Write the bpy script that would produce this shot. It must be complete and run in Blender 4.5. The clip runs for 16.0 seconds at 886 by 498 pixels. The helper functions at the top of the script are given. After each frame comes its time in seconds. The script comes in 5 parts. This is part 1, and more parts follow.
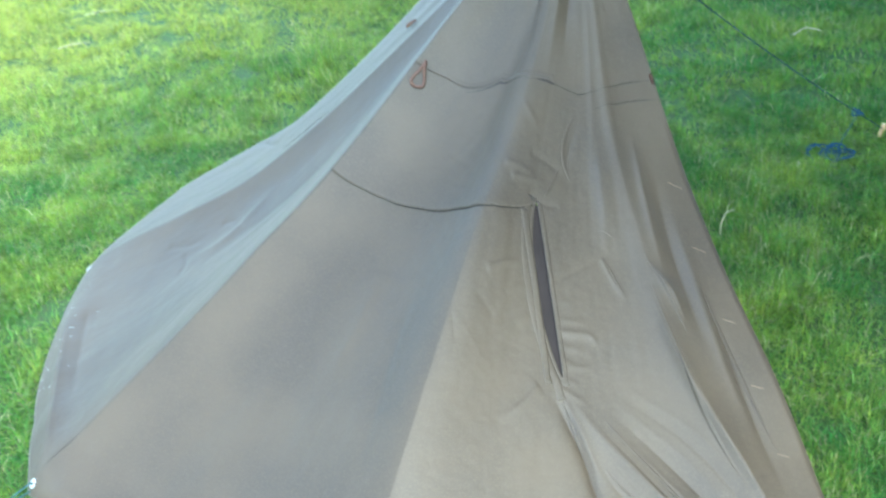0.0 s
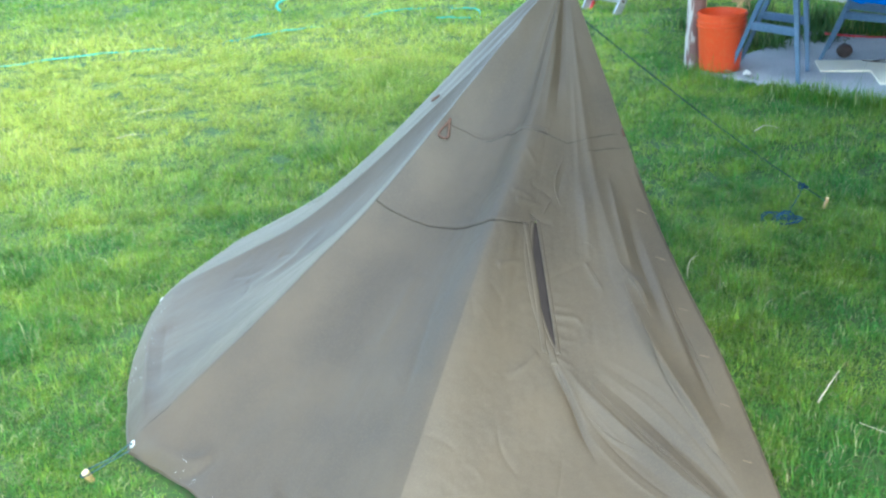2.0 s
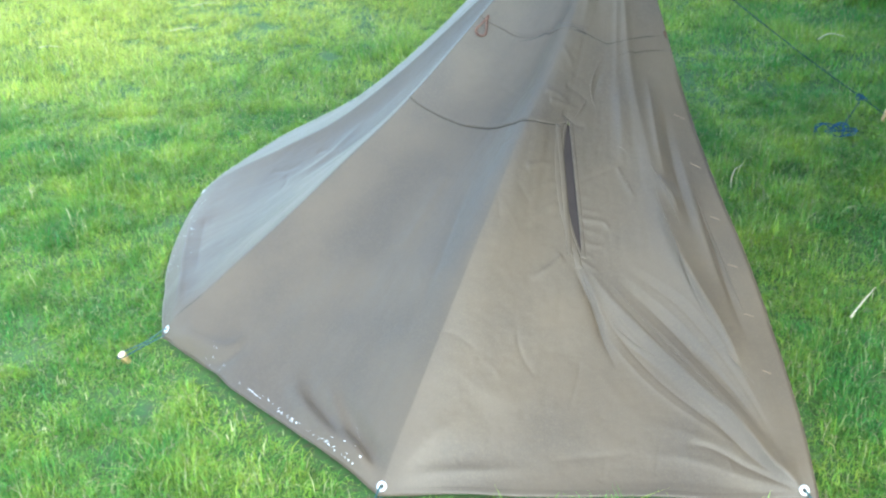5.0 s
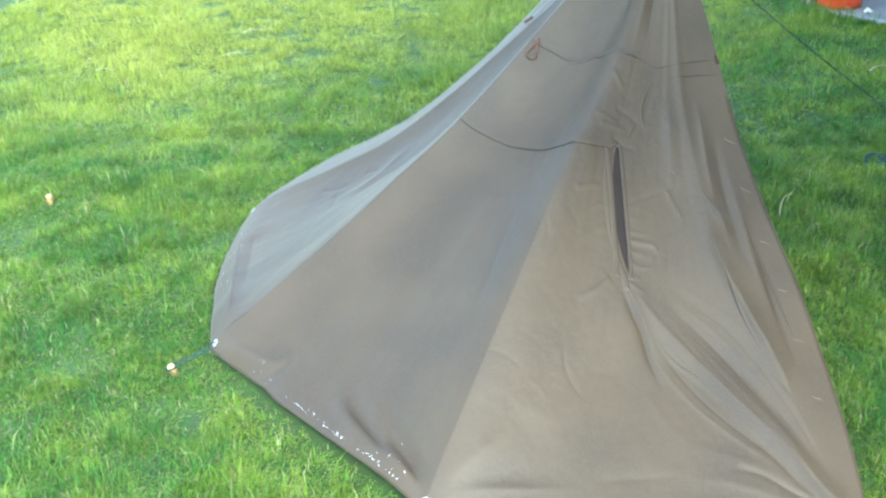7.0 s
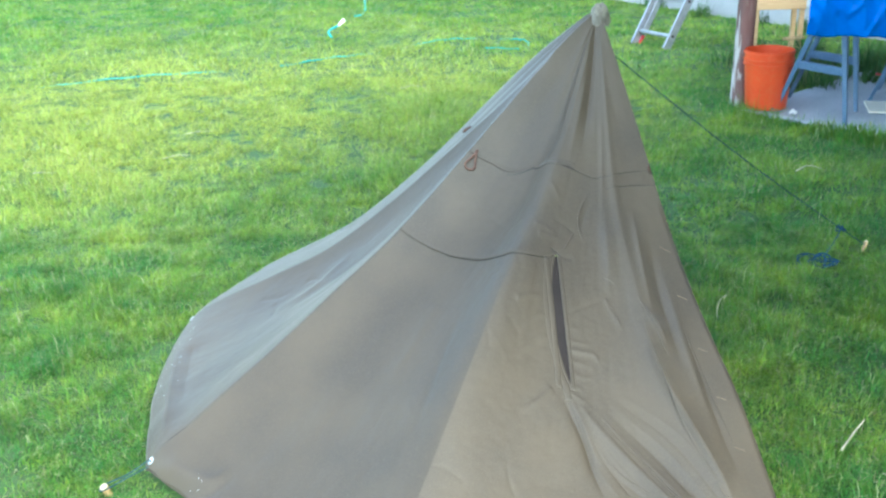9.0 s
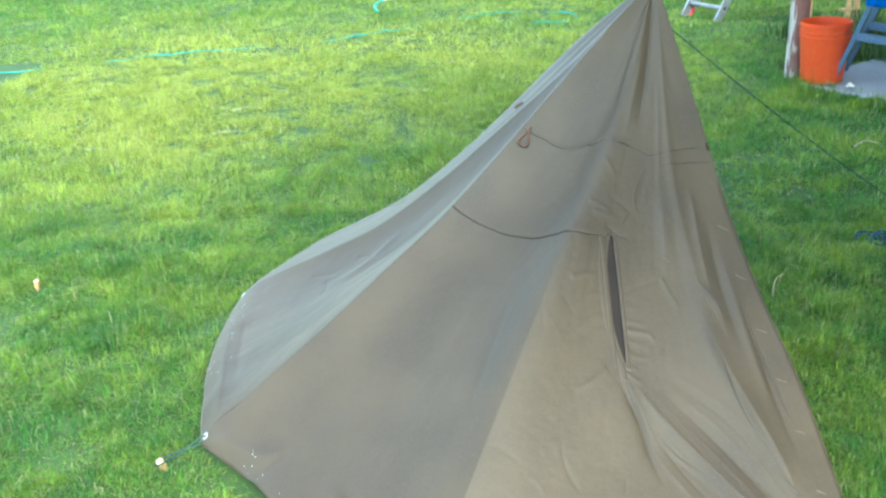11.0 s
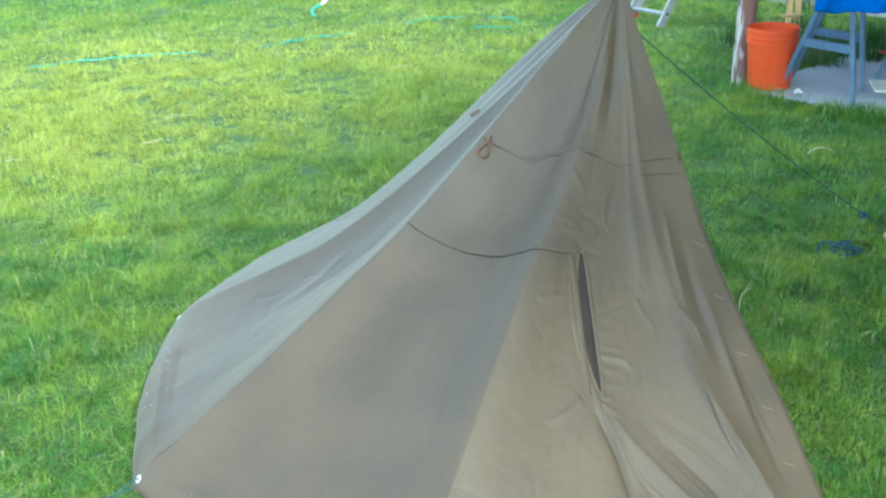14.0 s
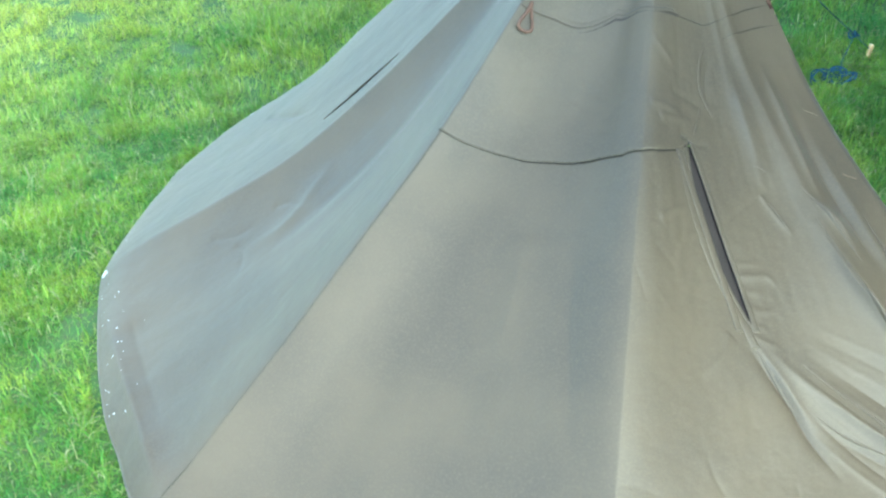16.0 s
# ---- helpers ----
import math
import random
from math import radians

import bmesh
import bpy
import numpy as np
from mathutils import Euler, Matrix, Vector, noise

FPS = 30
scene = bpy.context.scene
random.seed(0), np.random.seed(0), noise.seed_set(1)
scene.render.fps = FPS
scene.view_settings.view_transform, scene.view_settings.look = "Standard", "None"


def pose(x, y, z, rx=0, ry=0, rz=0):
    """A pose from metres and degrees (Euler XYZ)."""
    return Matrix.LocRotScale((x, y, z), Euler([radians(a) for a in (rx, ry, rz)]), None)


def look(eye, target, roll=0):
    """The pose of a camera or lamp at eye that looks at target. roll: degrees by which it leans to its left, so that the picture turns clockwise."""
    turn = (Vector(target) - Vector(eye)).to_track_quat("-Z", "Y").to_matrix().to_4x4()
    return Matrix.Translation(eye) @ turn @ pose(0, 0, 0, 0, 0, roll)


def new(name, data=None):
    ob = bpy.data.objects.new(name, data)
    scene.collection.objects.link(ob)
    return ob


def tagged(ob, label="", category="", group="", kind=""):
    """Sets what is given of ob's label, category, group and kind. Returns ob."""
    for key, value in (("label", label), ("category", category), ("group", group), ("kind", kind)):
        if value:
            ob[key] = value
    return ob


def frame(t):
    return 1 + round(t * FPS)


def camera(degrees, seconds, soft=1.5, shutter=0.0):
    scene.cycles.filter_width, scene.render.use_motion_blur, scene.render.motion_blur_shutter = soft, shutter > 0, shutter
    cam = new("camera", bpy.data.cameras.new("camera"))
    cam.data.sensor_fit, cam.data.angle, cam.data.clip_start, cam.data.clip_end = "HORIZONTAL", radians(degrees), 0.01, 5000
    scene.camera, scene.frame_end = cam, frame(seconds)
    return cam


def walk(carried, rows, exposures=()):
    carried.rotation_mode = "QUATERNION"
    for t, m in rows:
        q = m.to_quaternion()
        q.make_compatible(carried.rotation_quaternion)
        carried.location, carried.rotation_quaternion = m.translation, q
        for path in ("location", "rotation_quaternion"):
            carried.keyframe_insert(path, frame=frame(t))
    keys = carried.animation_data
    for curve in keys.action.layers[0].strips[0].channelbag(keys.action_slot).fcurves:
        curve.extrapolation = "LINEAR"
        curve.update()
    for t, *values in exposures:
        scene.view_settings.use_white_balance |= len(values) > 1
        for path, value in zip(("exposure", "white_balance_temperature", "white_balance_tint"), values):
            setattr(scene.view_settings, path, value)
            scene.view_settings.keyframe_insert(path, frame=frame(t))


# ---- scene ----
cam = camera(48.9, 16.0, soft=2.4, shutter=0.2)
PATH = [
    (0, (0.1, 0.053, 1.435), (0.019, 1.77, 0.414), -4.3),
    (0.5, (0.18, -0.096, 1.47), (-0.087, 1.689, 0.608), -3.8),
    (1, (0.2, -0.254, 1.486), (0.003, 1.554, 0.653), -4.0),
    (1.5, (0.061, -0.443, 1.464), (0.011, 1.369, 0.621), -4.7),
    (2, (0.049, -0.566, 1.46), (-0.013, 1.269, 0.668), -3.3),
    (2.5, (0.103, -0.587, 1.426), (-0.007, 1.156, 0.451), -2.9),
    (3, (0.175, -0.583, 1.405), (0.064, 1.133, 0.384), -2.3),
    (3.5, (0.176, -0.576, 1.415), (0.054, 1.132, 0.382), -3.3),
    (4, (0.141, -0.575, 1.423), (-0.036, 1.142, 0.413), -4.5),
    (4.5, (0.128, -0.578, 1.426), (-0.063, 1.169, 0.472), -3.5),
    (4.7, (0.132, -0.564, 1.441), (-0.059, 1.179, 0.479), -3.3),
    (6.8, (0.112, -0.596, 1.421), (-0.122, 1.175, 0.521), -3.3),
    (7, (0.114, -0.594, 1.421), (-0.161, 1.171, 0.523), -3.2),
    (7.5, (0.113, -0.578, 1.43), (-0.104, 1.205, 0.549), -2.9),
    (8, (0.136, -0.567, 1.463), (0.016, 1.277, 0.697), -2.2),
    (8.5, (0.139, -0.574, 1.472), (0.069, 1.293, 0.758), -2.4),
    (9, (0.122, -0.571, 1.469), (-0.04, 1.282, 0.733), -2.4),
    (9.5, (0.114, -0.566, 1.466), (-0.103, 1.275, 0.715), -2.6),
    (10, (0.103, -0.56, 1.46), (-0.136, 1.274, 0.7), -2.3),
    (12.3, (0.082, -0.548, 1.485), (-0.175, 1.269, 0.691), -4.6),
    (12.5, (0.026, -0.551, 1.456), (-0.185, 1.285, 0.691), -3.1),
    (13, (0.012, -0.552, 1.449), (-0.188, 1.284, 0.681), -2.7),
    (13.5, (0.017, -0.5, 1.435), (-0.164, 1.342, 0.676), -2.6),
    (14, (0.026, -0.365, 1.427), (-0.095, 1.475, 0.653), -2.4),
    (14.5, (-0.06, -0.245, 1.418), (-0.162, 1.55, 0.541), -0.8),
    (15, (-0.267, -0.15, 1.394), (-0.139, 1.602, 0.438), -2.2),
    (15.5, (-0.387, 0.005, 1.379), (-0.182, 1.707, 0.349), -1.2),
    (16, (-0.447, 0.238, 1.378), (-0.22, 1.894, 0.28), -5.0),
]
walk(cam, [(t, look(eye, target, roll)) for t, eye, target, roll in PATH], [(0.0, 2.69, 5210, -5.5), (1.5, 2.57, 5460, -5.5), (2.7, 2.44, 5510, -5.5), (3.5, 2.47, 5360, -3.0), (4.5, 2.67, 5360, -3.0), (7.0, 2.57, 5560, -3.0), (7.5, 2.69, 5410, -3.0), (8.5, 2.57, 5310, -4.0), (10.0, 2.52, 5750, -7.5), (14.5, 2.42, 5620, -10.0), (15.5, 2.57, 5520, -12.0), (16.0, 2.83, 5370, -14.0)])

# ---- light ----
SUN_FROM = Vector((0.235, -0.67, 0.71)).normalized()
world = bpy.data.worlds.new("sky")
scene.world = world
world.use_nodes = True
wn = world.node_tree.nodes
sky = wn.new("ShaderNodeTexSky")
sky.sky_type, sky.sun_disc = "NISHITA", False
sky.sun_elevation = math.asin(SUN_FROM.z)
sky.sun_rotation = math.atan2(SUN_FROM.x, SUN_FROM.y)
sky.air_density, sky.dust_density, sky.ozone_density = 1.0, 2.0, 1.0
wn["Background"].inputs["Strength"].default_value = 0.15
haze = wn.new("ShaderNodeHueSaturation")
haze.inputs["Saturation"].default_value = 0.68
world.node_tree.links.new(sky.outputs[0], haze.inputs["Color"])
world.node_tree.links.new(haze.outputs[0], wn["Background"].inputs["Color"])
sun = new("sun", bpy.data.lights.new("sun", "SUN"))
sun.data.energy, sun.data.angle, sun.data.color = 0.50, radians(14.0), (1.0, 0.86, 0.65)
sun.matrix_world = look(SUN_FROM * 30, (0, 0, 0))


# ---- materials ----
def material(name, base, rough=0.7, metal=0.0, vary=None, scale=8.0, detail=6.0, fine=None, fine_scale=120.0,
             bump=0.0, bump_scale=200.0, random_by=None, spread=0.25, stretch=(1, 1, 1), spec=0.5, crumple=0.0, sheen=0.0):
    """A principled material: a base colour, a second colour in large stains, a third in fine grain, and relief."""
    m = bpy.data.materials.new(name)
    m.use_nodes = True
    nt = m.node_tree
    p = nt.nodes["Principled BSDF"]
    p.inputs["Roughness"].default_value, p.inputs["Metallic"].default_value = rough, metal
    p.inputs["Specular IOR Level"].default_value = spec
    p.inputs["Sheen Weight"].default_value, p.inputs["Sheen Roughness"].default_value = sheen, 0.35
    co = nt.nodes.new("ShaderNodeTexCoord")
    mp = nt.nodes.new("ShaderNodeMapping")
    mp.inputs["Scale"].default_value = stretch
    nt.links.new(co.outputs["Object"], mp.inputs[0])

    def tex(s, d=4.0):
        n = nt.nodes.new("ShaderNodeTexNoise")
        n.inputs["Scale"].default_value, n.inputs["Detail"].default_value = s, d
        nt.links.new(mp.outputs[0], n.inputs["Vector"])
        return n.outputs["Fac"]

    def mix(fac, a, b, lo=0.35, hi=0.65):
        r = nt.nodes.new("ShaderNodeMapRange")
        r.inputs["From Min"].default_value, r.inputs["From Max"].default_value = lo, hi
        nt.links.new(fac, r.inputs["Value"])
        x = nt.nodes.new("ShaderNodeMix")
        x.data_type = "RGBA"
        nt.links.new(r.outputs[0], x.inputs["Factor"])
        for v, slot in ((a, x.inputs["A"]), (b, x.inputs["B"])):
            if isinstance(v, tuple):
                slot.default_value = (*v, 1)
            else:
                nt.links.new(v, slot)
        return x.outputs["Result"]
    col = base
    if vary:
        col = mix(tex(scale, detail), base, vary)
    if fine:
        col = mix(tex(fine_scale, 3.0), col, fine, 0.45, 0.8)
    if random_by:
        if random_by == "island":
            src = nt.nodes.new("ShaderNodeNewGeometry").outputs["Random Per Island"]
        else:
            src = nt.nodes.new("ShaderNodeObjectInfo").outputs["Random"]
        r = nt.nodes.new("ShaderNodeMapRange")
        r.inputs["To Min"].default_value, r.inputs["To Max"].default_value = 1 - spread, 1 + spread
        nt.links.new(src, r.inputs["Value"])
        h = nt.nodes.new("ShaderNodeHueSaturation")
        nt.links.new(r.outputs[0], h.inputs["Value"])
        if isinstance(col, tuple):
            h.inputs["Color"].default_value = (*col, 1)
        else:
            nt.links.new(col, h.inputs["Color"])
        col = h.outputs[0]
    if isinstance(col, tuple):
        p.inputs["Base Color"].default_value = (*col, 1)
    else:
        nt.links.new(col, p.inputs["Base Color"])
    if bump:
        b = nt.nodes.new("ShaderNodeBump")
        b.inputs["Strength"].default_value, b.inputs["Distance"].default_value = bump, 0.004
        nt.links.new(tex(bump_scale, 5.0), b.inputs["Height"])
        nt.links.new(b.outputs[0], p.inputs["Normal"])
        if crumple:
            c = nt.nodes.new("ShaderNodeBump")
            c.inputs["Strength"].default_value, c.inputs["Distance"].default_value = crumple, 0.02
            nt.links.new(tex(11.0, 6.0), c.inputs["Height"])
            nt.links.new(c.outputs[0], b.inputs["Normal"])
    return m


def leafy(name, dark, light, dry, spread=0.3, worn_sunlit_colour=(0.39, 0.48, 0.09)):
    """Leaf blades: colour by patches of the ground and by blade, with light coming through."""
    m = bpy.data.materials.new(name)
    m.use_nodes = True
    nt = m.node_tree
    p = nt.nodes["Principled BSDF"]
    p.inputs["Roughness"].default_value = 0.45
    p.inputs["Specular IOR Level"].default_value = 0.40
    geo = nt.nodes.new("ShaderNodeNewGeometry")
    patch = nt.nodes.new("ShaderNodeTexNoise")
    patch.inputs["Scale"].default_value, patch.inputs["Detail"].default_value = 2.6, 6.0
    patch.inputs["Roughness"].default_value = 0.72
    nt.links.new(geo.outputs["Position"], patch.inputs["Vector"])
    lo = nt.nodes.new("ShaderNodeMapRange")
    lo.inputs["From Min"].default_value, lo.inputs["From Max"].default_value = 0.40, 0.62
    nt.links.new(patch.outputs["Fac"], lo.inputs["Value"])
    a = nt.nodes.new("ShaderNodeMix")
    a.data_type = "RGBA"
    a.inputs["A"].default_value, a.inputs["B"].default_value = (*dark, 1), (*light, 1)
    nt.links.new(lo.outputs[0], a.inputs["Factor"])
    # broad worn dry patches; the far lawn's sunlight is also put into this colour
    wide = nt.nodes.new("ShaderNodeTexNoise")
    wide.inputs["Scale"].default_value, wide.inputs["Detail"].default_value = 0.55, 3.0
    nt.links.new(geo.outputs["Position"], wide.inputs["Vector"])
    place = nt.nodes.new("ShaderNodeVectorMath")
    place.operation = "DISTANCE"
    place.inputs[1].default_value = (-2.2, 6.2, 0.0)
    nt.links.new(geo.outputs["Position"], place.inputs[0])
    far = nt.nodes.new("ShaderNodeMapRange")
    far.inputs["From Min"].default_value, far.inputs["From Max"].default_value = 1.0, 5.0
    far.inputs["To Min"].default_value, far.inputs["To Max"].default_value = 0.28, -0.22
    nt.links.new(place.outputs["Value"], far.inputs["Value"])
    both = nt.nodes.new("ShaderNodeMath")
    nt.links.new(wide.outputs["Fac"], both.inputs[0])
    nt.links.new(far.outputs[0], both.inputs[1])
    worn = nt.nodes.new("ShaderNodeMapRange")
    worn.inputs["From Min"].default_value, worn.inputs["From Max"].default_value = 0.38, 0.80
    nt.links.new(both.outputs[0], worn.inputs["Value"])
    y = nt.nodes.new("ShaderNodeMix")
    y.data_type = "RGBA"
    y.inputs["B"].default_value = (*worn_sunlit_colour, 1)
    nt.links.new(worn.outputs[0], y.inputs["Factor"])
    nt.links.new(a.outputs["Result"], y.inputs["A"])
    few = nt.nodes.new("ShaderNodeMapRange")
    few.inputs["From Min"].default_value, few.inputs["From Max"].default_value = 0.87, 0.96
    nt.links.new(geo.outputs["Random Per Island"], few.inputs["Value"])
    d = nt.nodes.new("ShaderNodeMix")
    d.data_type = "RGBA"
    d.inputs["B"].default_value = (*dry, 1)
    nt.links.new(few.outputs[0], d.inputs["Factor"])
    nt.links.new(y.outputs["Result"], d.inputs["A"])
    v = nt.nodes.new("ShaderNodeMapRange")
    v.inputs["To Min"].default_value, v.inputs["To Max"].default_value = 1 - spread, 1 + spread
    scr = nt.nodes.new("ShaderNodeMath")
    scr.operation = "MULTIPLY"
    scr.inputs[1].default_value = 7.31
    fr = nt.nodes.new("ShaderNodeMath")
    fr.operation = "FRACT"
    nt.links.new(geo.outputs["Random Per Island"], scr.inputs[0])
    nt.links.new(scr.outputs[0], fr.inputs[0])
    nt.links.new(fr.outputs[0], v.inputs["Value"])
    h = nt.nodes.new("ShaderNodeHueSaturation")
    nt.links.new(v.outputs[0], h.inputs["Value"])
    scr2 = nt.nodes.new("ShaderNodeMath")
    scr2.operation = "MULTIPLY"
    scr2.inputs[1].default_value = 23.7
    fr2 = nt.nodes.new("ShaderNodeMath")
    fr2.operation = "FRACT"
    hue = nt.nodes.new("ShaderNodeMapRange")
    hue.inputs["To Min"].default_value, hue.inputs["To Max"].default_value = 0.462, 0.520
    nt.links.new(geo.outputs["Random Per Island"], scr2.inputs[0])
    nt.links.new(scr2.outputs[0], fr2.inputs[0])
    nt.links.new(fr2.outputs[0], hue.inputs["Value"])
    nt.links.new(hue.outputs[0], h.inputs["Hue"])
    nt.links.new(d.outputs["Result"], h.inputs["Color"])
    nt.links.new(h.outputs[0], p.inputs["Base Color"])
    t = nt.nodes.new("ShaderNodeBsdfTranslucent")
    nt.links.new(h.outputs[0], t.inputs["Color"])
    mx = nt.nodes.new("ShaderNodeMixShader")
    mx.inputs[0].default_value = 0.48
    nt.links.new(p.outputs[0], mx.inputs[1])
    nt.links.new(t.outputs[0], mx.inputs[2])
    nt.links.new(mx.outputs[0], nt.nodes["Material Output"].inputs["Surface"])
    return m


CANVAS = material("olive_canvas", (0.083, 0.061, 0.0385), 0.55, vary=(0.062, 0.046, 0.031), scale=5.0, fine=(0.090, 0.071, 0.044),
                  fine_scale=260.0, bump=0.08, bump_scale=700.0, spec=0.5, crumple=0.20, sheen=0.10)
# dark canvas: shade inside the slits put into the colour; also seam edges
CANVAS_DARK = material("inner_canvas", (0.046, 0.037, 0.034), 0.95, vary=(0.034, 0.028, 0.026), scale=10.0, bump=0.2, bump_scale=600.0, spec=0.1)
PEAK = material("worn_peak", (0.27, 0.24, 0.19), 0.8, vary=(0.13, 0.115, 0.09), scale=45.0, bump=0.6, bump_scale=160.0)
THREAD = material("tan_thread", (0.22, 0.16, 0.11), 0.8, vary=(0.17, 0.13, 0.09), scale=90.0, bump=0.3, bump_scale=1200.0)
LOOP_CORD = material("brown_cord", (0.15, 0.078, 0.050), 0.75, vary=(0.11, 0.058, 0.040), scale=120.0, bump=0.4, bump_scale=900.0)
STEEL_RING = material("pale_metal", (0.80, 0.82, 0.84), 0.35, 0.6, vary=(0.68, 0.7, 0.72), scale=150.0)
PEG_CORD = material("dark_teal_cord", (0.022, 0.055, 0.06), 0.7, vary=(0.03, 0.09, 0.09), scale=260.0, bump=0.5, bump_scale=1500.0)
BLUE_CORD = material("blue_cord", (0.014, 0.075, 0.135), 0.75, vary=(0.010, 0.05, 0.095), scale=200.0, bump=0.5, bump_scale=1500.0)
PEG_WOOD = material("peg_wood", (0.52, 0.34, 0.15), 0.6, vary=(0.42, 0.26, 0.11), scale=60.0, fine=(0.60, 0.42, 0.22), fine_scale=300.0,
                    bump=0.3, bump_scale=500.0, stretch=(1, 1, 0.15))
PEG_END = material("peg_end_grain", (0.72, 0.60, 0.38), 0.65, vary=(0.62, 0.5, 0.3), scale=150.0, bump=0.3, bump_scale=700.0)
DEW_GLINT = material("dew", (0.9, 0.92, 0.95), 0.08, vary=(0.8, 0.85, 0.9), scale=400.0)
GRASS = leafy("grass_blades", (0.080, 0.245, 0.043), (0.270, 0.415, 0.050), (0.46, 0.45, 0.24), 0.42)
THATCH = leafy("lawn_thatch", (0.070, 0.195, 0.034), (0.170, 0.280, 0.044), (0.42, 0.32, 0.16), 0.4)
SOIL = material("lawn_soil", (0.036, 0.095, 0.020), 0.9, vary=(0.062, 0.125, 0.026), scale=7.0, fine=(0.07, 0.065, 0.035), fine_scale=60.0,
                bump=0.6, bump_scale=90.0)
STRAW = material("dry_straw", (0.58, 0.53, 0.39), 0.7, vary=(0.48, 0.42, 0.29), scale=90.0, bump=0.3, bump_scale=600.0)
LEAF = material("dry_leaf", (0.50, 0.36, 0.20), 0.7, vary=(0.38, 0.25, 0.13), scale=70.0, bump=0.4, bump_scale=400.0)
HOSE = material("turquoise_hose", (0.03, 0.34, 0.29), 0.5, vary=(0.05, 0.40, 0.34), scale=6.0, fine=(0.05, 0.34, 0.3), fine_scale=60.0)
WHITE_PLASTIC = material("white_plastic", (0.82, 0.80, 0.74), 0.4, vary=(0.75, 0.73, 0.66), scale=40.0)
CONCRETE = material("slab_concrete", (0.41, 0.43, 0.46), 0.9, vary=(0.31, 0.33, 0.36), scale=2.5, fine=(0.56, 0.56, 0.56), fine_scale=90.0,
                    bump=0.4, bump_scale=160.0)
FOUNDATION = material("foundation_render", (0.44, 0.45, 0.47), 0.9, vary=(0.37, 0.38, 0.40), scale=3.0, fine=(0.48, 0.48, 0.48), fine_scale=70.0,
                      bump=0.4, bump_scale=110.0)
SIDING = material("white_siding", (0.62, 0.64, 0.67), 0.5, vary=(0.56, 0.58, 0.61), scale=2.0, bump=0.1, bump_scale=60.0)


def weathered_post():
    """Reddish bare wood with pale paint left on in streaks, thicker towards the foot."""
    m = material("weathered_post", (0.17, 0.085, 0.075), 0.85, vary=(0.10, 0.055, 0.05), scale=7.0, fine=(0.24, 0.16, 0.14), fine_scale=40.0,
                 bump=0.8, bump_scale=60.0, stretch=(1, 1, 0.18))
    nt = m.node_tree
    p = nt.nodes["Principled BSDF"]
    wood = p.inputs["Base Color"].links[0].from_socket
    co = nt.nodes.new("ShaderNodeTexCoord")
    sep = nt.nodes.new("ShaderNodeSeparateXYZ")
    nt.links.new(co.outputs["Object"], sep.inputs[0])
    mp = nt.nodes.new("ShaderNodeMapping")
    mp.inputs["Scale"].default_value = (1, 1, 0.16)
    nt.links.new(co.outputs["Object"], mp.inputs[0])
    n = nt.nodes.new("ShaderNodeTexNoise")
    n.inputs["Scale"].default_value, n.inputs["Detail"].default_value = 38.0, 6.0
    nt.links.new(mp.outputs[0], n.inputs["Vector"])
    low = nt.nodes.new("ShaderNodeMapRange")
    low.inputs["From Max"].default_value = 1.1
    low.inputs["To Min"].default_value, low.inputs["To Max"].default_value = 0.10, -0.16
    nt.links.new(sep.outputs["Z"], low.inputs["Value"])
    side = nt.nodes.new("ShaderNodeMath")
    side.operation = "MULTIPLY_ADD"
    side.inputs[1].default_value, side.inputs[2].default_value = -2.6, 3.75
    nt.links.new(sep.outputs["X"], side.inputs[0])
    add = nt.nodes.new("ShaderNodeMath")
    nt.links.new(n.outputs["Fac"], add.inputs[0])
    nt.links.new(low.outputs[0], add.inputs[1])
    add2 = nt.nodes.new("ShaderNodeMath")
    nt.links.new(add.outputs[0], add2.inputs[0])
    nt.links.new(side.outputs[0], add2.inputs[1])
    edge = nt.nodes.new("ShaderNodeMapRange")
    edge.inputs["From Min"].default_value, edge.inputs["From Max"].default_value = 0.55, 0.64
    nt.links.new(add2.outputs[0], edge.inputs["Value"])
    x = nt.nodes.new("ShaderNodeMix")
    x.data_type = "RGBA"
    x.inputs["B"].default_value = (0.50, 0.46, 0.43, 1)
    nt.links.new(edge.outputs[0], x.inputs["Factor"])
    nt.links.new(wood, x.inputs["A"])
    nt.links.new(x.outputs["Result"], p.inputs["Base Color"])
    return m


POST_WOOD = weathered_post()
# weeds behind the slab: their shade is put into a darker leaf colour
SHADED_WEED = leafy("shaded_weed_leaves", (0.05, 0.12, 0.035), (0.08, 0.17, 0.045), (0.2, 0.2, 0.1), worn_sunlit_colour=(0.08, 0.17, 0.045))
ORANGE = material("orange_plastic", (0.66, 0.070, 0.012), 0.42, vary=(0.60, 0.062, 0.012), scale=5.0, fine=(0.60, 0.10, 0.03), fine_scale=50.0)
HORSE = material("grey_blue_plastic", (0.085, 0.150, 0.245), 0.5, vary=(0.065, 0.12, 0.20), scale=9.0, fine=(0.12, 0.19, 0.29), fine_scale=70.0)
TARP = material("blue_tarp", (0.0, 0.135, 0.60), 0.42, vary=(0.0, 0.11, 0.52), scale=6.0, fine=(0.0, 0.15, 0.64), fine_scale=80.0,
                bump=0.2, bump_scale=300.0, spec=0.25)
SHINGLE = material("roof_shingle", (0.10, 0.09, 0.085), 0.9, vary=(0.07, 0.065, 0.06), scale=5.0, bump=0.5, bump_scale=40.0)
ALU = material("ladder_aluminium", (0.42, 0.44, 0.48), 0.42, 0.7, vary=(0.33, 0.35, 0.39), scale=20.0, bump=0.1, bump_scale=200.0)
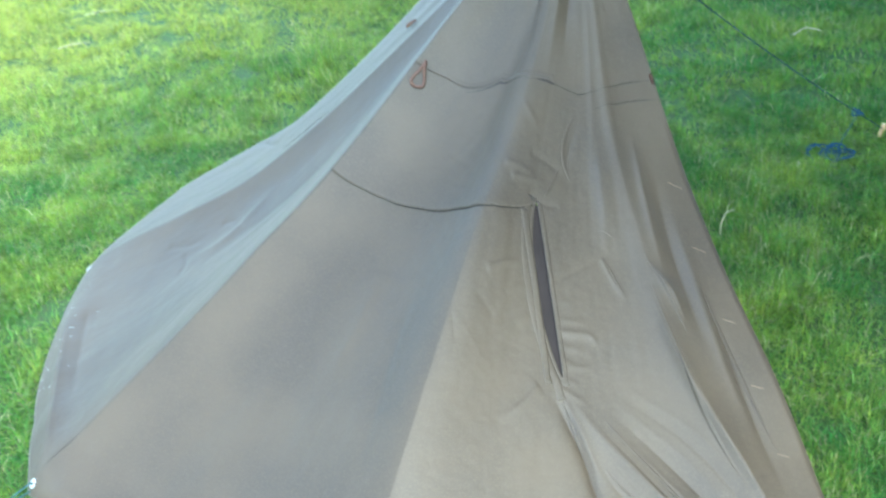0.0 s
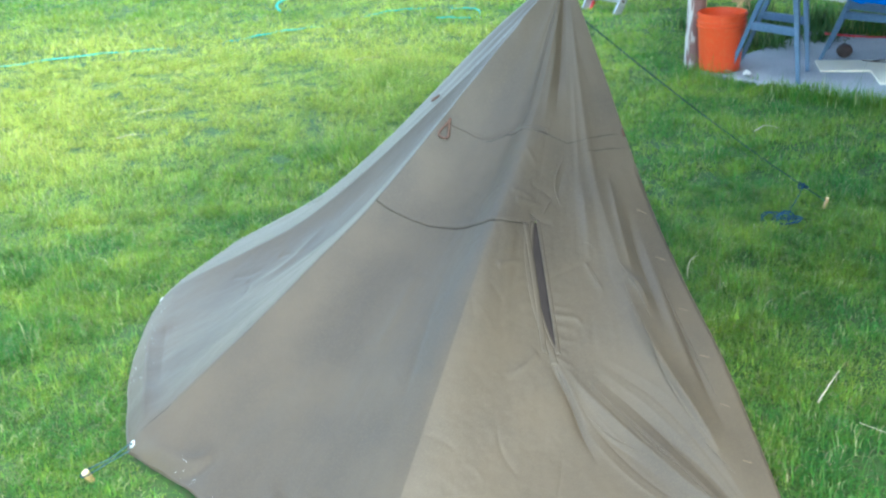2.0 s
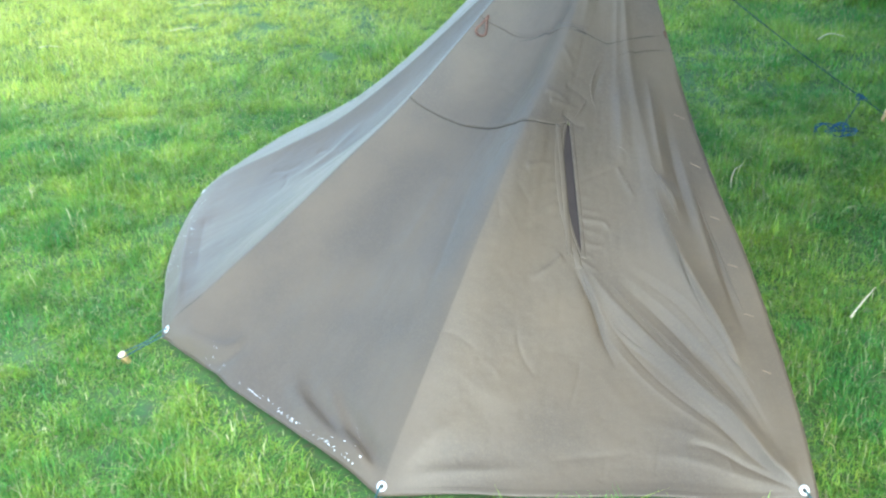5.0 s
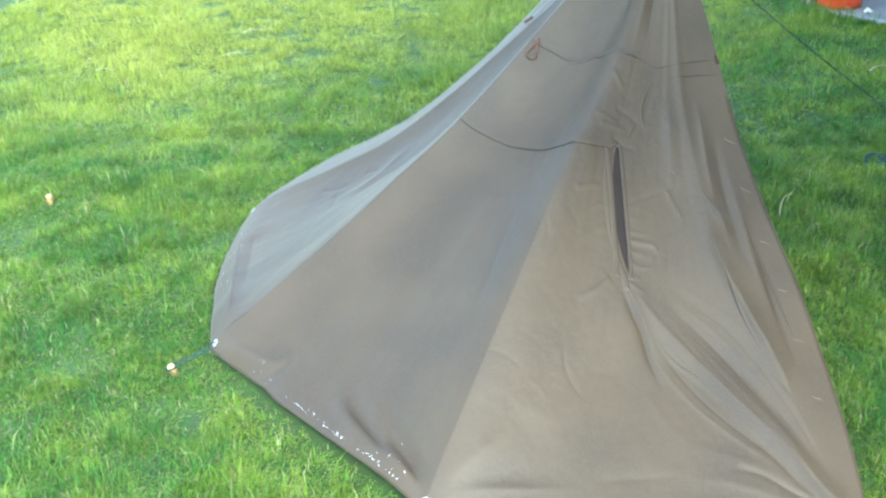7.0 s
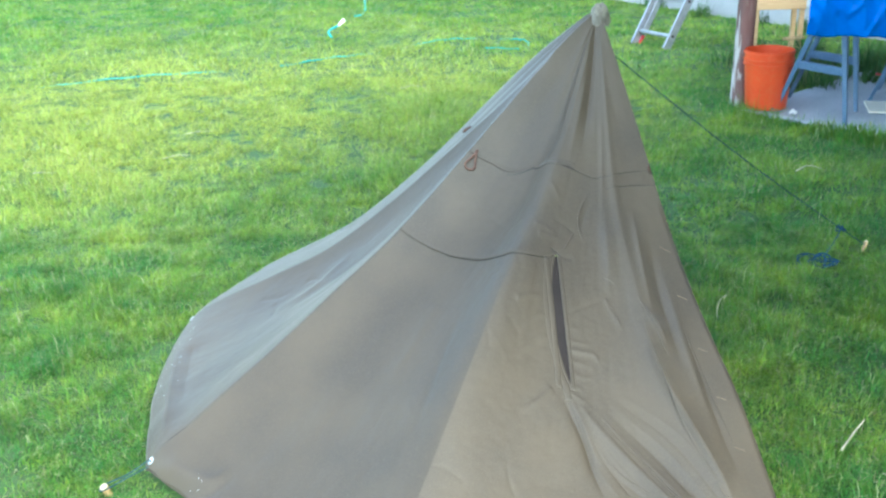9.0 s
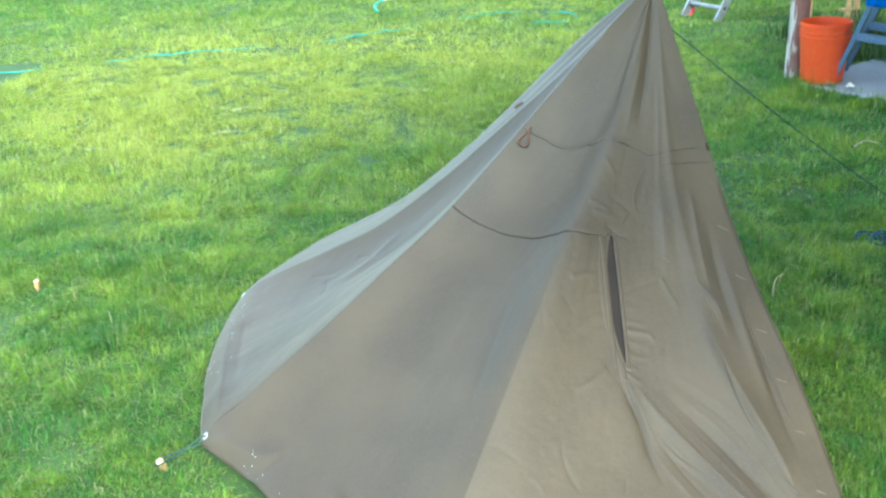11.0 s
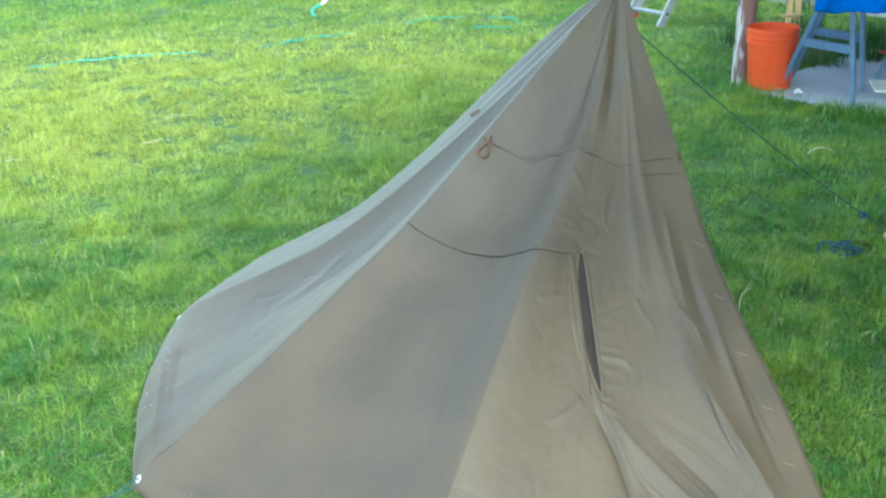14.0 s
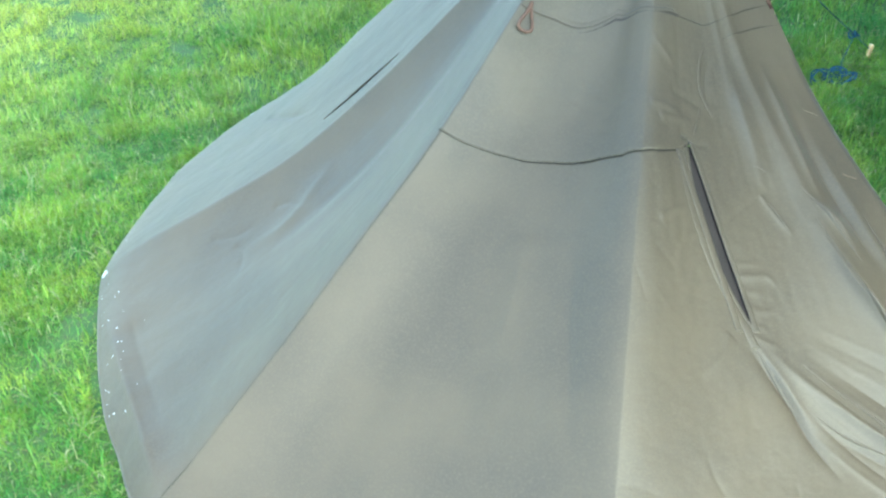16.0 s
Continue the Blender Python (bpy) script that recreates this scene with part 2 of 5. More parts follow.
RED = material("red_plastic", (0.62, 0.03, 0.05), 0.45, vary=(0.5, 0.03, 0.05), scale=40.0)
PINE = material("pale_pine", (0.56, 0.38, 0.20), 0.65, vary=(0.46, 0.30, 0.15), scale=9.0, fine=(0.64, 0.46, 0.26), fine_scale=60.0,
                bump=0.3, bump_scale=120.0, stretch=(0.2, 1, 1))
PALE_SHEET = material("pale_sheet", (0.84, 0.79, 0.64), 0.7, vary=(0.78, 0.72, 0.57), scale=4.0, fine=(0.86, 0.81, 0.68), fine_scale=60.0,
               bump=0.2, bump_scale=150.0, stretch=(0.3, 1, 1))
CRATE = material("dark_teal_plastic", (0.02, 0.07, 0.10), 0.5, vary=(0.015, 0.05, 0.08), scale=8.0)
# dark line colour: the ridge seam, and the shadow painted under the yoke's edge
SEAM_SHADOW = material("dark_seam_shadow", (0.022, 0.018, 0.014), 0.9, vary=(0.034, 0.028, 0.022), scale=60.0, spec=0.15)
DARK_BROWN = material("dark_brown_rubber", (0.035, 0.022, 0.02), 0.7, vary=(0.05, 0.03, 0.026), scale=30.0, bump=0.3, bump_scale=120.0)
TREE_BARK = material("tree_bark", (0.12, 0.085, 0.06), 0.9, vary=(0.08, 0.055, 0.04), scale=6.0, bump=0.8, bump_scale=30.0)
TREE_LEAF = leafy("tree_leaves", (0.05, 0.11, 0.02), (0.08, 0.16, 0.03), (0.1, 0.16, 0.03), worn_sunlit_colour=(0.08, 0.16, 0.03))


# ---- building helpers ----
def mesh_of(name, verts, faces, mats, smooth=False, which=None):
    me = bpy.data.meshes.new(name)
    me.from_pydata([tuple(map(float, p)) for p in verts], [], [tuple(map(int, f)) for f in faces])
    for mt in mats if isinstance(mats, (list, tuple)) else [mats]:
        me.materials.append(mt)
    if smooth:
        me.polygons.foreach_set("use_smooth", [True] * len(me.polygons))
    if which is not None:
        me.polygons.foreach_set("material_index", which)
    me.update()
    return me


def part(name, bm, mat, parent=None, label="", smooth=False):
    """One mesh object out of a bmesh or a mesh, under a thing or a part."""
    if isinstance(bm, bmesh.types.BMesh):
        me = bpy.data.meshes.new(name)
        bmesh.ops.recalc_face_normals(bm, faces=bm.faces)
        bm.to_mesh(me)
        bm.free()
        me.materials.append(mat)
        if smooth:
            me.polygons.foreach_set("use_smooth", [True] * len(me.polygons))
    else:
        me = bm
    ob = new(name, me)
    if parent:
        ob.parent = parent
        ob.matrix_parent_inverse = parent.matrix_basis.inverted()
    if label:
        ob["label"] = label
    return ob


def thing(name, at=(0, 0, 0), label="", category="", group="", kind=""):
    e = new(name)
    e.matrix_basis = pose(*at)
    return tagged(e, label, category, group, kind)


def box(bm, size, m, bevel=0.004, seg=2):
    """A bevelled block of that size at the pose m, into bm."""
    r = bmesh.ops.create_cube(bm, size=1.0, matrix=m @ Matrix.Diagonal((*size, 1)))
    if bevel:
        edges = list({e for v in r["verts"] for e in v.link_edges})
        bmesh.ops.bevel(bm, geom=edges, offset=bevel, segments=seg, affect="EDGES", profile=0.5)


def between(a, b, up=(0, 0, 1)):
    """A pose in the middle of a and b whose z runs from a to b; and the length."""
    a, b = Vector(a), Vector(b)
    d = b - a
    q = d.to_track_quat("Z", "Y")
    return Matrix.Translation((a + b) / 2) @ q.to_matrix().to_4x4(), d.length


def beam(bm, a, b, w, h, bevel=0.004, turn=0.0):
    m, length = between(a, b)
    box(bm, (w, h, length), m @ pose(0, 0, 0, 0, 0, turn), bevel)


def tube(points, radius, sides=8, close=False, taper=None, squash=1.0):
    """A round tube along points, as (verts, faces)."""
    pts = [Vector(p) for p in points]
    n = len(pts)
    verts, faces = [], []
    side = None
    for i, p in enumerate(pts):
        d = (pts[(i + 1) % n] - pts[i - 1]) if close else (pts[min(i + 1, n - 1)] - pts[max(i - 1, 0)])
        d.normalize()
        if side is None:
            side = d.orthogonal().normalized()
        side = (side - d * side.dot(d)).normalized()
        other = d.cross(side)
        r = radius * (taper[i] if taper else 1.0)
        for k in range(sides):
            a = 2 * math.pi * k / sides
            verts.append(p + side * (math.cos(a) * r) + other * (math.sin(a) * r * squash))
    rings = n if close else n - 1
    for i in range(rings):
        for k in range(sides):
            j = (i + 1) % n
            faces.append((i * sides + k, i * sides + (k + 1) % sides, j * sides + (k + 1) % sides, j * sides + k))
    if not close:
        faces.append(tuple(range(sides - 1, -1, -1)))
        faces.append(tuple((n - 1) * sides + k for k in range(sides)))
    return verts, faces


def curve(points, per=8, close=False):
    """A smooth line (Catmull-Rom) through points."""
    p = [Vector(q) for q in points]
    n = len(p)
    out = []
    for i in range(n if close else n - 1):
        a, b, c, d = (p[(i + k) % n] if close else p[min(max(i + k, 0), n - 1)] for k in (-1, 0, 1, 2))
        for s in range(per):
            t = s / per
            out.append(0.5 * (2 * b + (c - a) * t + (2 * a - 5 * b + 4 * c - d) * t * t + (3 * b - a - 3 * c + d) * t ** 3))
    if not close:
        out.append(p[-1])
    return out


def value_noise(x, y, seed):
    """Smooth noise in -1..1 on arrays."""
    def lattice(i, j):
        h = np.sin(i * 127.1 + j * 311.7 + seed * 74.7) * 43758.5453
        return 2 * (h - np.floor(h)) - 1
    i, j = np.floor(x), np.floor(y)
    fx, fy = x - i, y - j
    fx, fy = fx * fx * (3 - 2 * fx), fy * fy * (3 - 2 * fy)
    return ((lattice(i, j) * (1 - fx) + lattice(i + 1, j) * fx) * (1 - fy)
            + (lattice(i, j + 1) * (1 - fx) + lattice(i + 1, j + 1) * fx) * fy)


def ground_z(x, y):
    return 0.006 * value_noise(np.asarray(x) * 1.3, np.asarray(y) * 1.3, 3) + 0.004 * value_noise(np.asarray(x) * 4.0, np.asarray(y) * 4.0, 4)


# ---- ground ----
def ground_axis(lo, hi, step, far):
    mid = np.arange(lo, hi + step / 2, step)
    out = np.geomspace(1.0, far, 14)
    return np.concatenate([lo - out[::-1], mid, hi + out])


gx, gy = ground_axis(-6, 6, 0.12, 900), ground_axis(-3, 14, 0.12, 900)
GX, GY = np.meshgrid(gx, gy, indexing="ij")
GZ = ground_z(GX, GY)
nx, ny = GX.shape
idx = np.arange(nx * ny).reshape(nx, ny)
ground = new("ground", mesh_of("ground", np.stack([GX, GY, GZ], -1).reshape(-1, 3),
                               np.stack([idx[:-1, :-1], idx[1:, :-1], idx[1:, 1:], idx[:-1, 1:]], -1).reshape(-1, 4), SOIL, True))
tagged(ground, "green lawn ground with dark soil between blades", "ground", kind="structure")

# ---- house at the back ----
WALL_A, ALONG = Vector((1.395, 10.12, 0)), Vector((0.54, -0.84, 0)).normalized()
INTO = Vector((0.84, 0.54, 0)).normalized()
wall_turn = math.degrees(math.atan2(ALONG.y, ALONG.x))
house = thing("house", WALL_A, "white-sided house on a grey rendered foundation", "house", kind="structure")


def wall_box(name, along, length, z0, z1, out, deep, mat, bevel=0.004):
    c = WALL_A + ALONG * along + INTO * (deep / 2 - out)
    bm = bmesh.new()
    box(bm, (length, deep, z1 - z0), pose(c.x, c.y, (z0 + z1) / 2, 0, 0, wall_turn), bevel)
    return part(name, bm, mat, house)


wall_box("foundation", 3.5, 26, -0.2, 0.19, 0.0, 0.25, FOUNDATION)
for k in range(12):
    z0 = 0.19 + k * 0.2
    bm = bmesh.new()
    c = WALL_A + ALONG * 3.5 - INTO * 0.012 + INTO * 0.13
    box(bm, (26, 0.25, 0.197), pose(c.x, c.y, z0 + 0.1, 0, 0, wall_turn) @ pose(0, 0, 0, -2.2), 0.003)
    part("siding_board", bm, SIDING, house)
bm = bmesh.new()
c = WALL_A + ALONG * 3.5 + INTO * 1.85
box(bm, (26.6, 5.0, 0.12), pose(c.x, c.y, 3.50, 0, 0, wall_turn) @ pose(0, 0, 0, 19), 0.01)
part("roof", bm, SHINGLE, house, "plain dark shingled roof with an overhanging eave")

bm = bmesh.new()
SA, SU, SV = Vector((1.42, 5.25, 0)), Vector((0.70, -0.714, 0)), Vector((0.714, 0.70, 0))
c = SA + SU * 2.0 + SV * 0.75
box(bm, (4.0, 1.5, 0.20), pose(c.x, c.y, -0.065, 0, 0, math.degrees(math.atan2(SU.y, SU.x))), 0.012)
slab = part("pavement", bm, CONCRETE)
tagged(slab, "grey concrete patio slab with a rough worn edge", "pavement", kind="structure")

# ---- tent ----
APEX = np.array([0.338, 2.19, 1.088])
PEGS = np.array([[0.692, 0.956], [-0.201, 0.939], [-0.860, 1.507], [-1.027, 2.377], [-0.62, 3.25]])
VS = np.array([0, .03, .1, .25, .4, .55, .7, .85, 1.0])
# heights of the five ridges from the hem to the peak, then how far each panel hangs below them
RIDGE = np.array([[.012, .045, .105, .225, .35, .46, .60, .82, 1.088],
                  [.012, .050, .130, .285, .43, .57, .675, .83, 1.088],
                  [.012, .068, .130, .262, .408, .552, .73, .92, 1.088],
                  [.012, .060, .12, .225, .34, .50, .68, .87, 1.088],
                  [.012, .050, .115, .26, .44, .61, .78, .945, 1.088]])
SAG = np.array([[.0, .022, .045, .079, .076, .055, .025, .015, 0],
                [.0, .02, .035, .055, .072, .083, .078, .038, 0],
                [.0, .012, .030, .055, .070, .066, .045, .018, 0],
                [.0, .01, .01, .02, .03, .035, .03, .015, 0]])
BULGE = np.array([0, 0, .03, .058])
EDGE = np.array([.0, .004, .018, .034, .043, .043, .042, .03, 0])
# folds: the line in plan, width, height, then width, height and offset of the hollow beside it
FOLDS = [
    ([(-.46, 1.29), (-.409, 1.183), (-.295, 1.053), (-.215, .965)], 0.018, 0.0135, 0.018, -0.0135, 0.034),
    ([(-.36, 1.22), (-.318, 1.133), (-.252, 1.029), (-.21, .966)], 0.014, 0.0120, 0.015, -0.0120, 0.028),
    ([(-.60, 1.43), (-.654, 1.40), (-.764, 1.459), (-.851, 1.511)], 0.018, 0.0100, 0.018, -0.0088, 0.030),
    ([(-.62, 2.02), (-.40, 2.05), (-.15, 2.08), (.05, 2.10)], 0.024, 0.0042, 0.027, -0.0048, 0.049),
    ([(.228, 2.109), (.119, 2.046), (.042, 2.009)], 0.010, 0.0063, 0.012, -0.0063, -0.020),
    ([(.180, 1.520), (.150, 1.500), (.100, 1.450)], .006, .0014, .008, -.0014, .012),
    ([(.180, 1.560), (.150, 1.545), (.110, 1.500)], .005, .0013, .008, -.0013, .012),
    ([(.150, 1.655), (.140, 1.60), (.120, 1.52)], .007, .0008, .009, -.0008, .015),
    ([(.110, 1.650), (.095, 1.60), (.065, 1.52)], .007, .0008, .009, -.0008, .015),
]
# creases: the line in plan, height, reach to the right and to the left of its run, roundness of the crest
CREASES = [
    ([(.230, 1.432), (.268, 1.386), (.331, 1.322), (.412, 1.240), (.483, 1.163), (.552, 1.092), (.610, 1.012), (.668, .968)], .0090, .008, .024, .003),
    ([(.320, 1.386), (.407, 1.317), (.478, 1.247), (.543, 1.169), (.603, 1.075), (.640, 1.013)], -.0060, .016, .024, .005),
    ([(.284, 1.317), (.334, 1.272), (.388, 1.229), (.445, 1.171), (.494, 1.119)], -.0034, .012, .004, .0010),
    ([(.206, 1.419), (.234, 1.381), (.259, 1.335), (.277, 1.280), (.306, 1.214)], -.0075, .008, .010, .0015),
    ([(.222, 1.428), (.251, 1.377), (.272, 1.332), (.290, 1.295)], .0040, .006, .012, .002),
    ([(.406, 1.590), (.419, 1.538), (.438, 1.468), (.473, 1.390), (.533, 1.282), (.559, 1.229), (.575, 1.193)], .0090, .006, .022, .0025),
    ([(.410, 1.622), (.433, 1.588), (.451, 1.563), (.468, 1.510)], .0080, .007, .019, .0025),
    ([(.322, 1.633), (.341, 1.598), (.363, 1.569)], .0018, .004, .007, .001),
    ([(.337, 1.850), (.335, 1.790), (.336, 1.754), (.338, 1.692), (.328, 1.633)], .0090, .014, .034, .006),
    ([(.405, 1.850), (.412, 1.799), (.417, 1.744), (.427, 1.668), (.440, 1.600)], .0075, .009, .018, .003),
    ([(.461, 1.777), (.482, 1.669), (.501, 1.572), (.529, 1.436), (.56, 1.34)], .0055, .010, .018, .004),
    ([(.445, 1.80), (.455, 1.70), (.478, 1.58), (.500, 1.48)], -.0060, .012, .012, .004),
    ([(.505, 1.62), (.530, 1.50), (.560, 1.38), (.592, 1.25)], -.0056, .010, .014, .003),
    ([(.317, 1.049), (.434, 1.031), (.546, .996), (.657, .968)], .0018, .012, .014, .004),
    ([(.240, .985), (.296, .986), (.407, .988), (.520, .975), (.650, .963)], -.0008, .012, .014, .004),
    ([(.344, 1.115), (.438, 1.080), (.549, 1.025), (.657, .969)], .0018, .014, .012, .004),
    ([(.470, 1.130), (.499, 1.109), (.572, 1.030), (.657, .971)], -.0028, .008, .008, .002),
    ([(.420, 1.060), (.490, 1.050), (.560, 1.012), (.655, .970)], -.0032, .008, .008, .002),
    ([(-.190, .960), (-.145, .968), (-.063, .984), (.031, .996), (.137, 1.007)], .0024, .012, .012, .004),
    ([(-.180, .965), (-.151, .986), (-.067, 1.054), (.004, 1.104)], .0032, .024, .024, .008),
    ([(.137, 1.015), (.197, 1.030), (.269, 1.038), (.364, 1.047)], -.0012, .010, .010, .002),
    ([(.262, 1.215), (.321, 1.136), (.413, 1.068)], .0010, .020, .020, .005),
    ([(-.10, 1.18), (.00, 1.14), (.12, 1.12)], .0009, .022, .022, .005),
    ([(.232, 1.504), (.284, 1.509), (.303, 1.494)], 0.0018, .004, .006, .001),
    ([(.189, 1.426), (.160, 1.395), (.110, 1.36)], .0024, .006, .008, .0015),
    ([(.105, 1.556), (.135, 1.575), (.172, 1.594)], .0022, .004, .005, .001),
    ([(.350, 2.290), (.338, 2.225), (.328, 2.165), (.318, 2.112), (.309, 2.070), (.301, 2.030), (.290, 1.980), (.280, 1.930)], -.0165, .019, .013, .0015),
    ([(.325, 2.225), (.312, 2.142), (.298, 2.085), (.284, 2.029), (.264, 1.966), (.245, 1.899)], .0075, .014, .010, .004),
    ([(.278, 2.112), (.243, 2.041), (.216, 1.969), (.175, 1.928)], -.0050, .014, .012, .004),
    ([(.350, 2.101), (.366, 2.042), (.378, 2.003)], -.0016, .007, .007, .002),
    ([(.337, 2.060), (.337, 2.009), (.334, 1.934), (.329, 1.829), (.315, 1.729)], .0035, .010, .018, .003),
    ([(.308, 1.842), (.285, 1.815), (.275, 1.788), (.268, 1.760)], -.0028, .006, .008, .001),
    ([(.195, 1.853), (.210, 1.830), (.223, 1.812)], .0018, .004, .005, .001),
    ([(.150, 1.740), (.180, 1.737), (.214, 1.733)], 0.0020, .004, .006, .001),
    ([(.160, 1.718), (.190, 1.722), (.232, 1.732)], 0.0020, .004, .006, .001),
    ([(.20, 1.77), (.235, 1.765), (.262, 1.752)], -.0018, .006, .006, .001),
    ([(.19, 1.70), (.225, 1.695), (.252, 1.70)], -.0018, .005, .006, .001),
    ([(-.558, 2.839), (-.498, 2.656), (-.423, 2.504)], -.0050, .010, .010, .002),
    ([(-.389, 2.223), (-.451, 2.177), (-.538, 2.119), (-.648, 2.130)], .0055, .026, .026, .006),
    ([(-.560, 2.213), (-.519, 2.193), (-.477, 2.118)], -.0020, .006, .008, .0015),
    ([(-.66, 2.17), (-.64, 2.12), (-.655, 2.05)], -.0016, .006, .008, .0015),
    ([(-.72, 2.24), (-.66, 2.20), (-.60, 2.19)], -.0016, .006, .008, .0015),
    ([(-1.007, 2.254), (-.933, 1.976), (-.848, 1.662), (-.82, 1.55)], .0075, .016, .016, .004),
    ([(-.914, 2.105), (-.867, 1.902), (-.813, 1.692)], -.0028, .014, .014, .004),
    ([(-.088, 1.676), (-.160, 1.565), (-.210, 1.490)], .0035, .030, .022, .008),
    ([(-.02, 1.62), (-.06, 1.52), (-.10, 1.40), (-.14, 1.25)], -.0040, .020, .020, .006),
]
HEM = .010
# short puckers that fan out from the front arm slit
for y0, tilt, l, h in ((1.428, -.5, .050, .0009), (1.442, -.25, .040, .0008), (1.456, .10, .062, .0009), (1.471, -.35, .034, .0007), (1.487, -.05, .055, .0009),
                       (1.504, .20, .040, .0007), (1.524, .05, .060, .0008), (1.547, .30, .034, .0006)):
    CREASES.append(([(.224, y0), (.224 + l * .5, y0 + l * tilt * .5), (.224 + l, y0 + l * tilt * .8)], 1.15 * h, .0025, .0045, .0006))
# fine creases that run from the foot of that slit towards the corner peg
for off, bow, h in ((-.050, -.010, .0012), (-.028, -.006, -.0016), (-.010, .0, .0014), (.016, .008, -.0018), (.034, .012, .0015), (.058, .016, -.0014),
                    (.082, .018, .0013), (.104, .020, -.0015), (.126, .018, .0012)):
    way = [(.262 + .5 * off, 1.388 + .45 * off), (.36 + .62 * off + bow, 1.275 + .62 * off), (.475 + .5 * off + bow, 1.150 + .5 * off), (.60 + .2 * off, 1.035 + .2 * off)]
    CREASES.append((way, h, .0035, .006, .0008))
# faint creases all over the cloth
rng = np.random.default_rng(17)
for _ in range(50):
    cx, cy = rng.uniform(-.25, .6), rng.uniform(1.0, 2.1)
    a, l = rng.uniform(0, 2 * math.pi), rng.uniform(.02, .06)
    bend = rng.normal(0, .25)
    CREASES.append(([(cx - l * math.cos(a), cy - l * math.sin(a)), (cx, cy), (cx + l * math.cos(a + bend), cy + l * math.sin(a + bend))],
                    rng.uniform(.0003, .0007) * rng.choice([-1, 1]), rng.uniform(.002, .006), rng.uniform(.002, .006), .001))
SLITS = [((.765, .605), (.592, .400), .0135), ((3.165, .585), (3.165, .435), .0098)]


def spline(ys, v):
    h = VS[1:] - VS[:-1]
    d = (ys[1:] - ys[:-1]) / h
    m = np.concatenate([[d[0]], (d[1:] * h[:-1] + d[:-1] * h[1:]) / (h[1:] + h[:-1]), [d[-1]]])
    i = np.clip(np.searchsorted(VS, v, side="right") - 1, 0, len(VS) - 2)
    t = (v - VS[i]) / h[i]
    return (ys[i] * (2 * t ** 3 - 3 * t ** 2 + 1) + h[i] * m[i] * (t ** 3 - 2 * t ** 2 + t)
            + ys[i + 1] * (3 * t ** 2 - 2 * t ** 3) + h[i] * m[i + 1] * (t ** 3 - t ** 2))


def along_line(x, y, line):
    """For places x, y: how far from the line, how far along it (0 to 1), and which side (+: left of its run)."""
    q = np.array([tuple(p)[:2] for p in curve([(a, b, 0) for a, b in line], 6)])
    best, near, side = np.full(x.shape, 9.0), np.zeros_like(x), np.zeros_like(x)
    n = len(q) - 1
    for k in range(n):
        a, d = q[k], q[k + 1] - q[k]
        t = np.clip(((x - a[0]) * d[0] + (y - a[1]) * d[1]) / (d @ d), 0, 1)
        ex, ey = x - a[0] - t * d[0], y - a[1] - t * d[1]
        dist = np.hypot(ex, ey)
        hit = dist < best
        best, near = np.where(hit, dist, best), np.where(hit, (k + t) / n, near)
        side = np.where(hit, np.where(d[0] * ey - d[1] * ex > 0, dist, -dist), side)
    return best, near, side


def fold_height(x, y):
    shape = x.shape
    x, y = np.ravel(x), np.ravel(y)
    total = np.zeros_like(x)
    for line, *form in FOLDS + CREASES:
        ends = np.array(line)
        reach = 4.5 * max(abs(q) for q in form if abs(q) < .1) + .02
        lo, hi = ends.min(0) - reach, ends.max(0) + reach
        sel = np.nonzero((x > lo[0]) & (x < hi[0]) & (y > lo[1]) & (y < hi[1]))[0]
        if not len(sel):
            continue
        best, near, side = along_line(x[sel], y[sel], line)
        short = len(line) < 4
        at_eyelet = line[-1][0] > .64 and line[-1][1] < 1.0
        taper = np.clip(np.minimum(near * (6 if short else 2.2), (1 - near) * (9 if at_eyelet else 2.5)), 0.0, 1)
        taper = taper * taper * (3 - 2 * taper)
        if len(form) == 5:
            w, amp, w2, amp2, off = form
            total[sel] += taper * (amp * np.exp(-(best / w) ** 2) + amp2 * np.exp(-((side - off) / w2) ** 2))
        else:
            amp, right, left, soft = form
            r = np.sqrt(side ** 2 + soft ** 2) - soft
            total[sel] += taper * 1.75 * amp * np.exp(-r / np.where(side > 0, left, right))
    return total.reshape(shape)


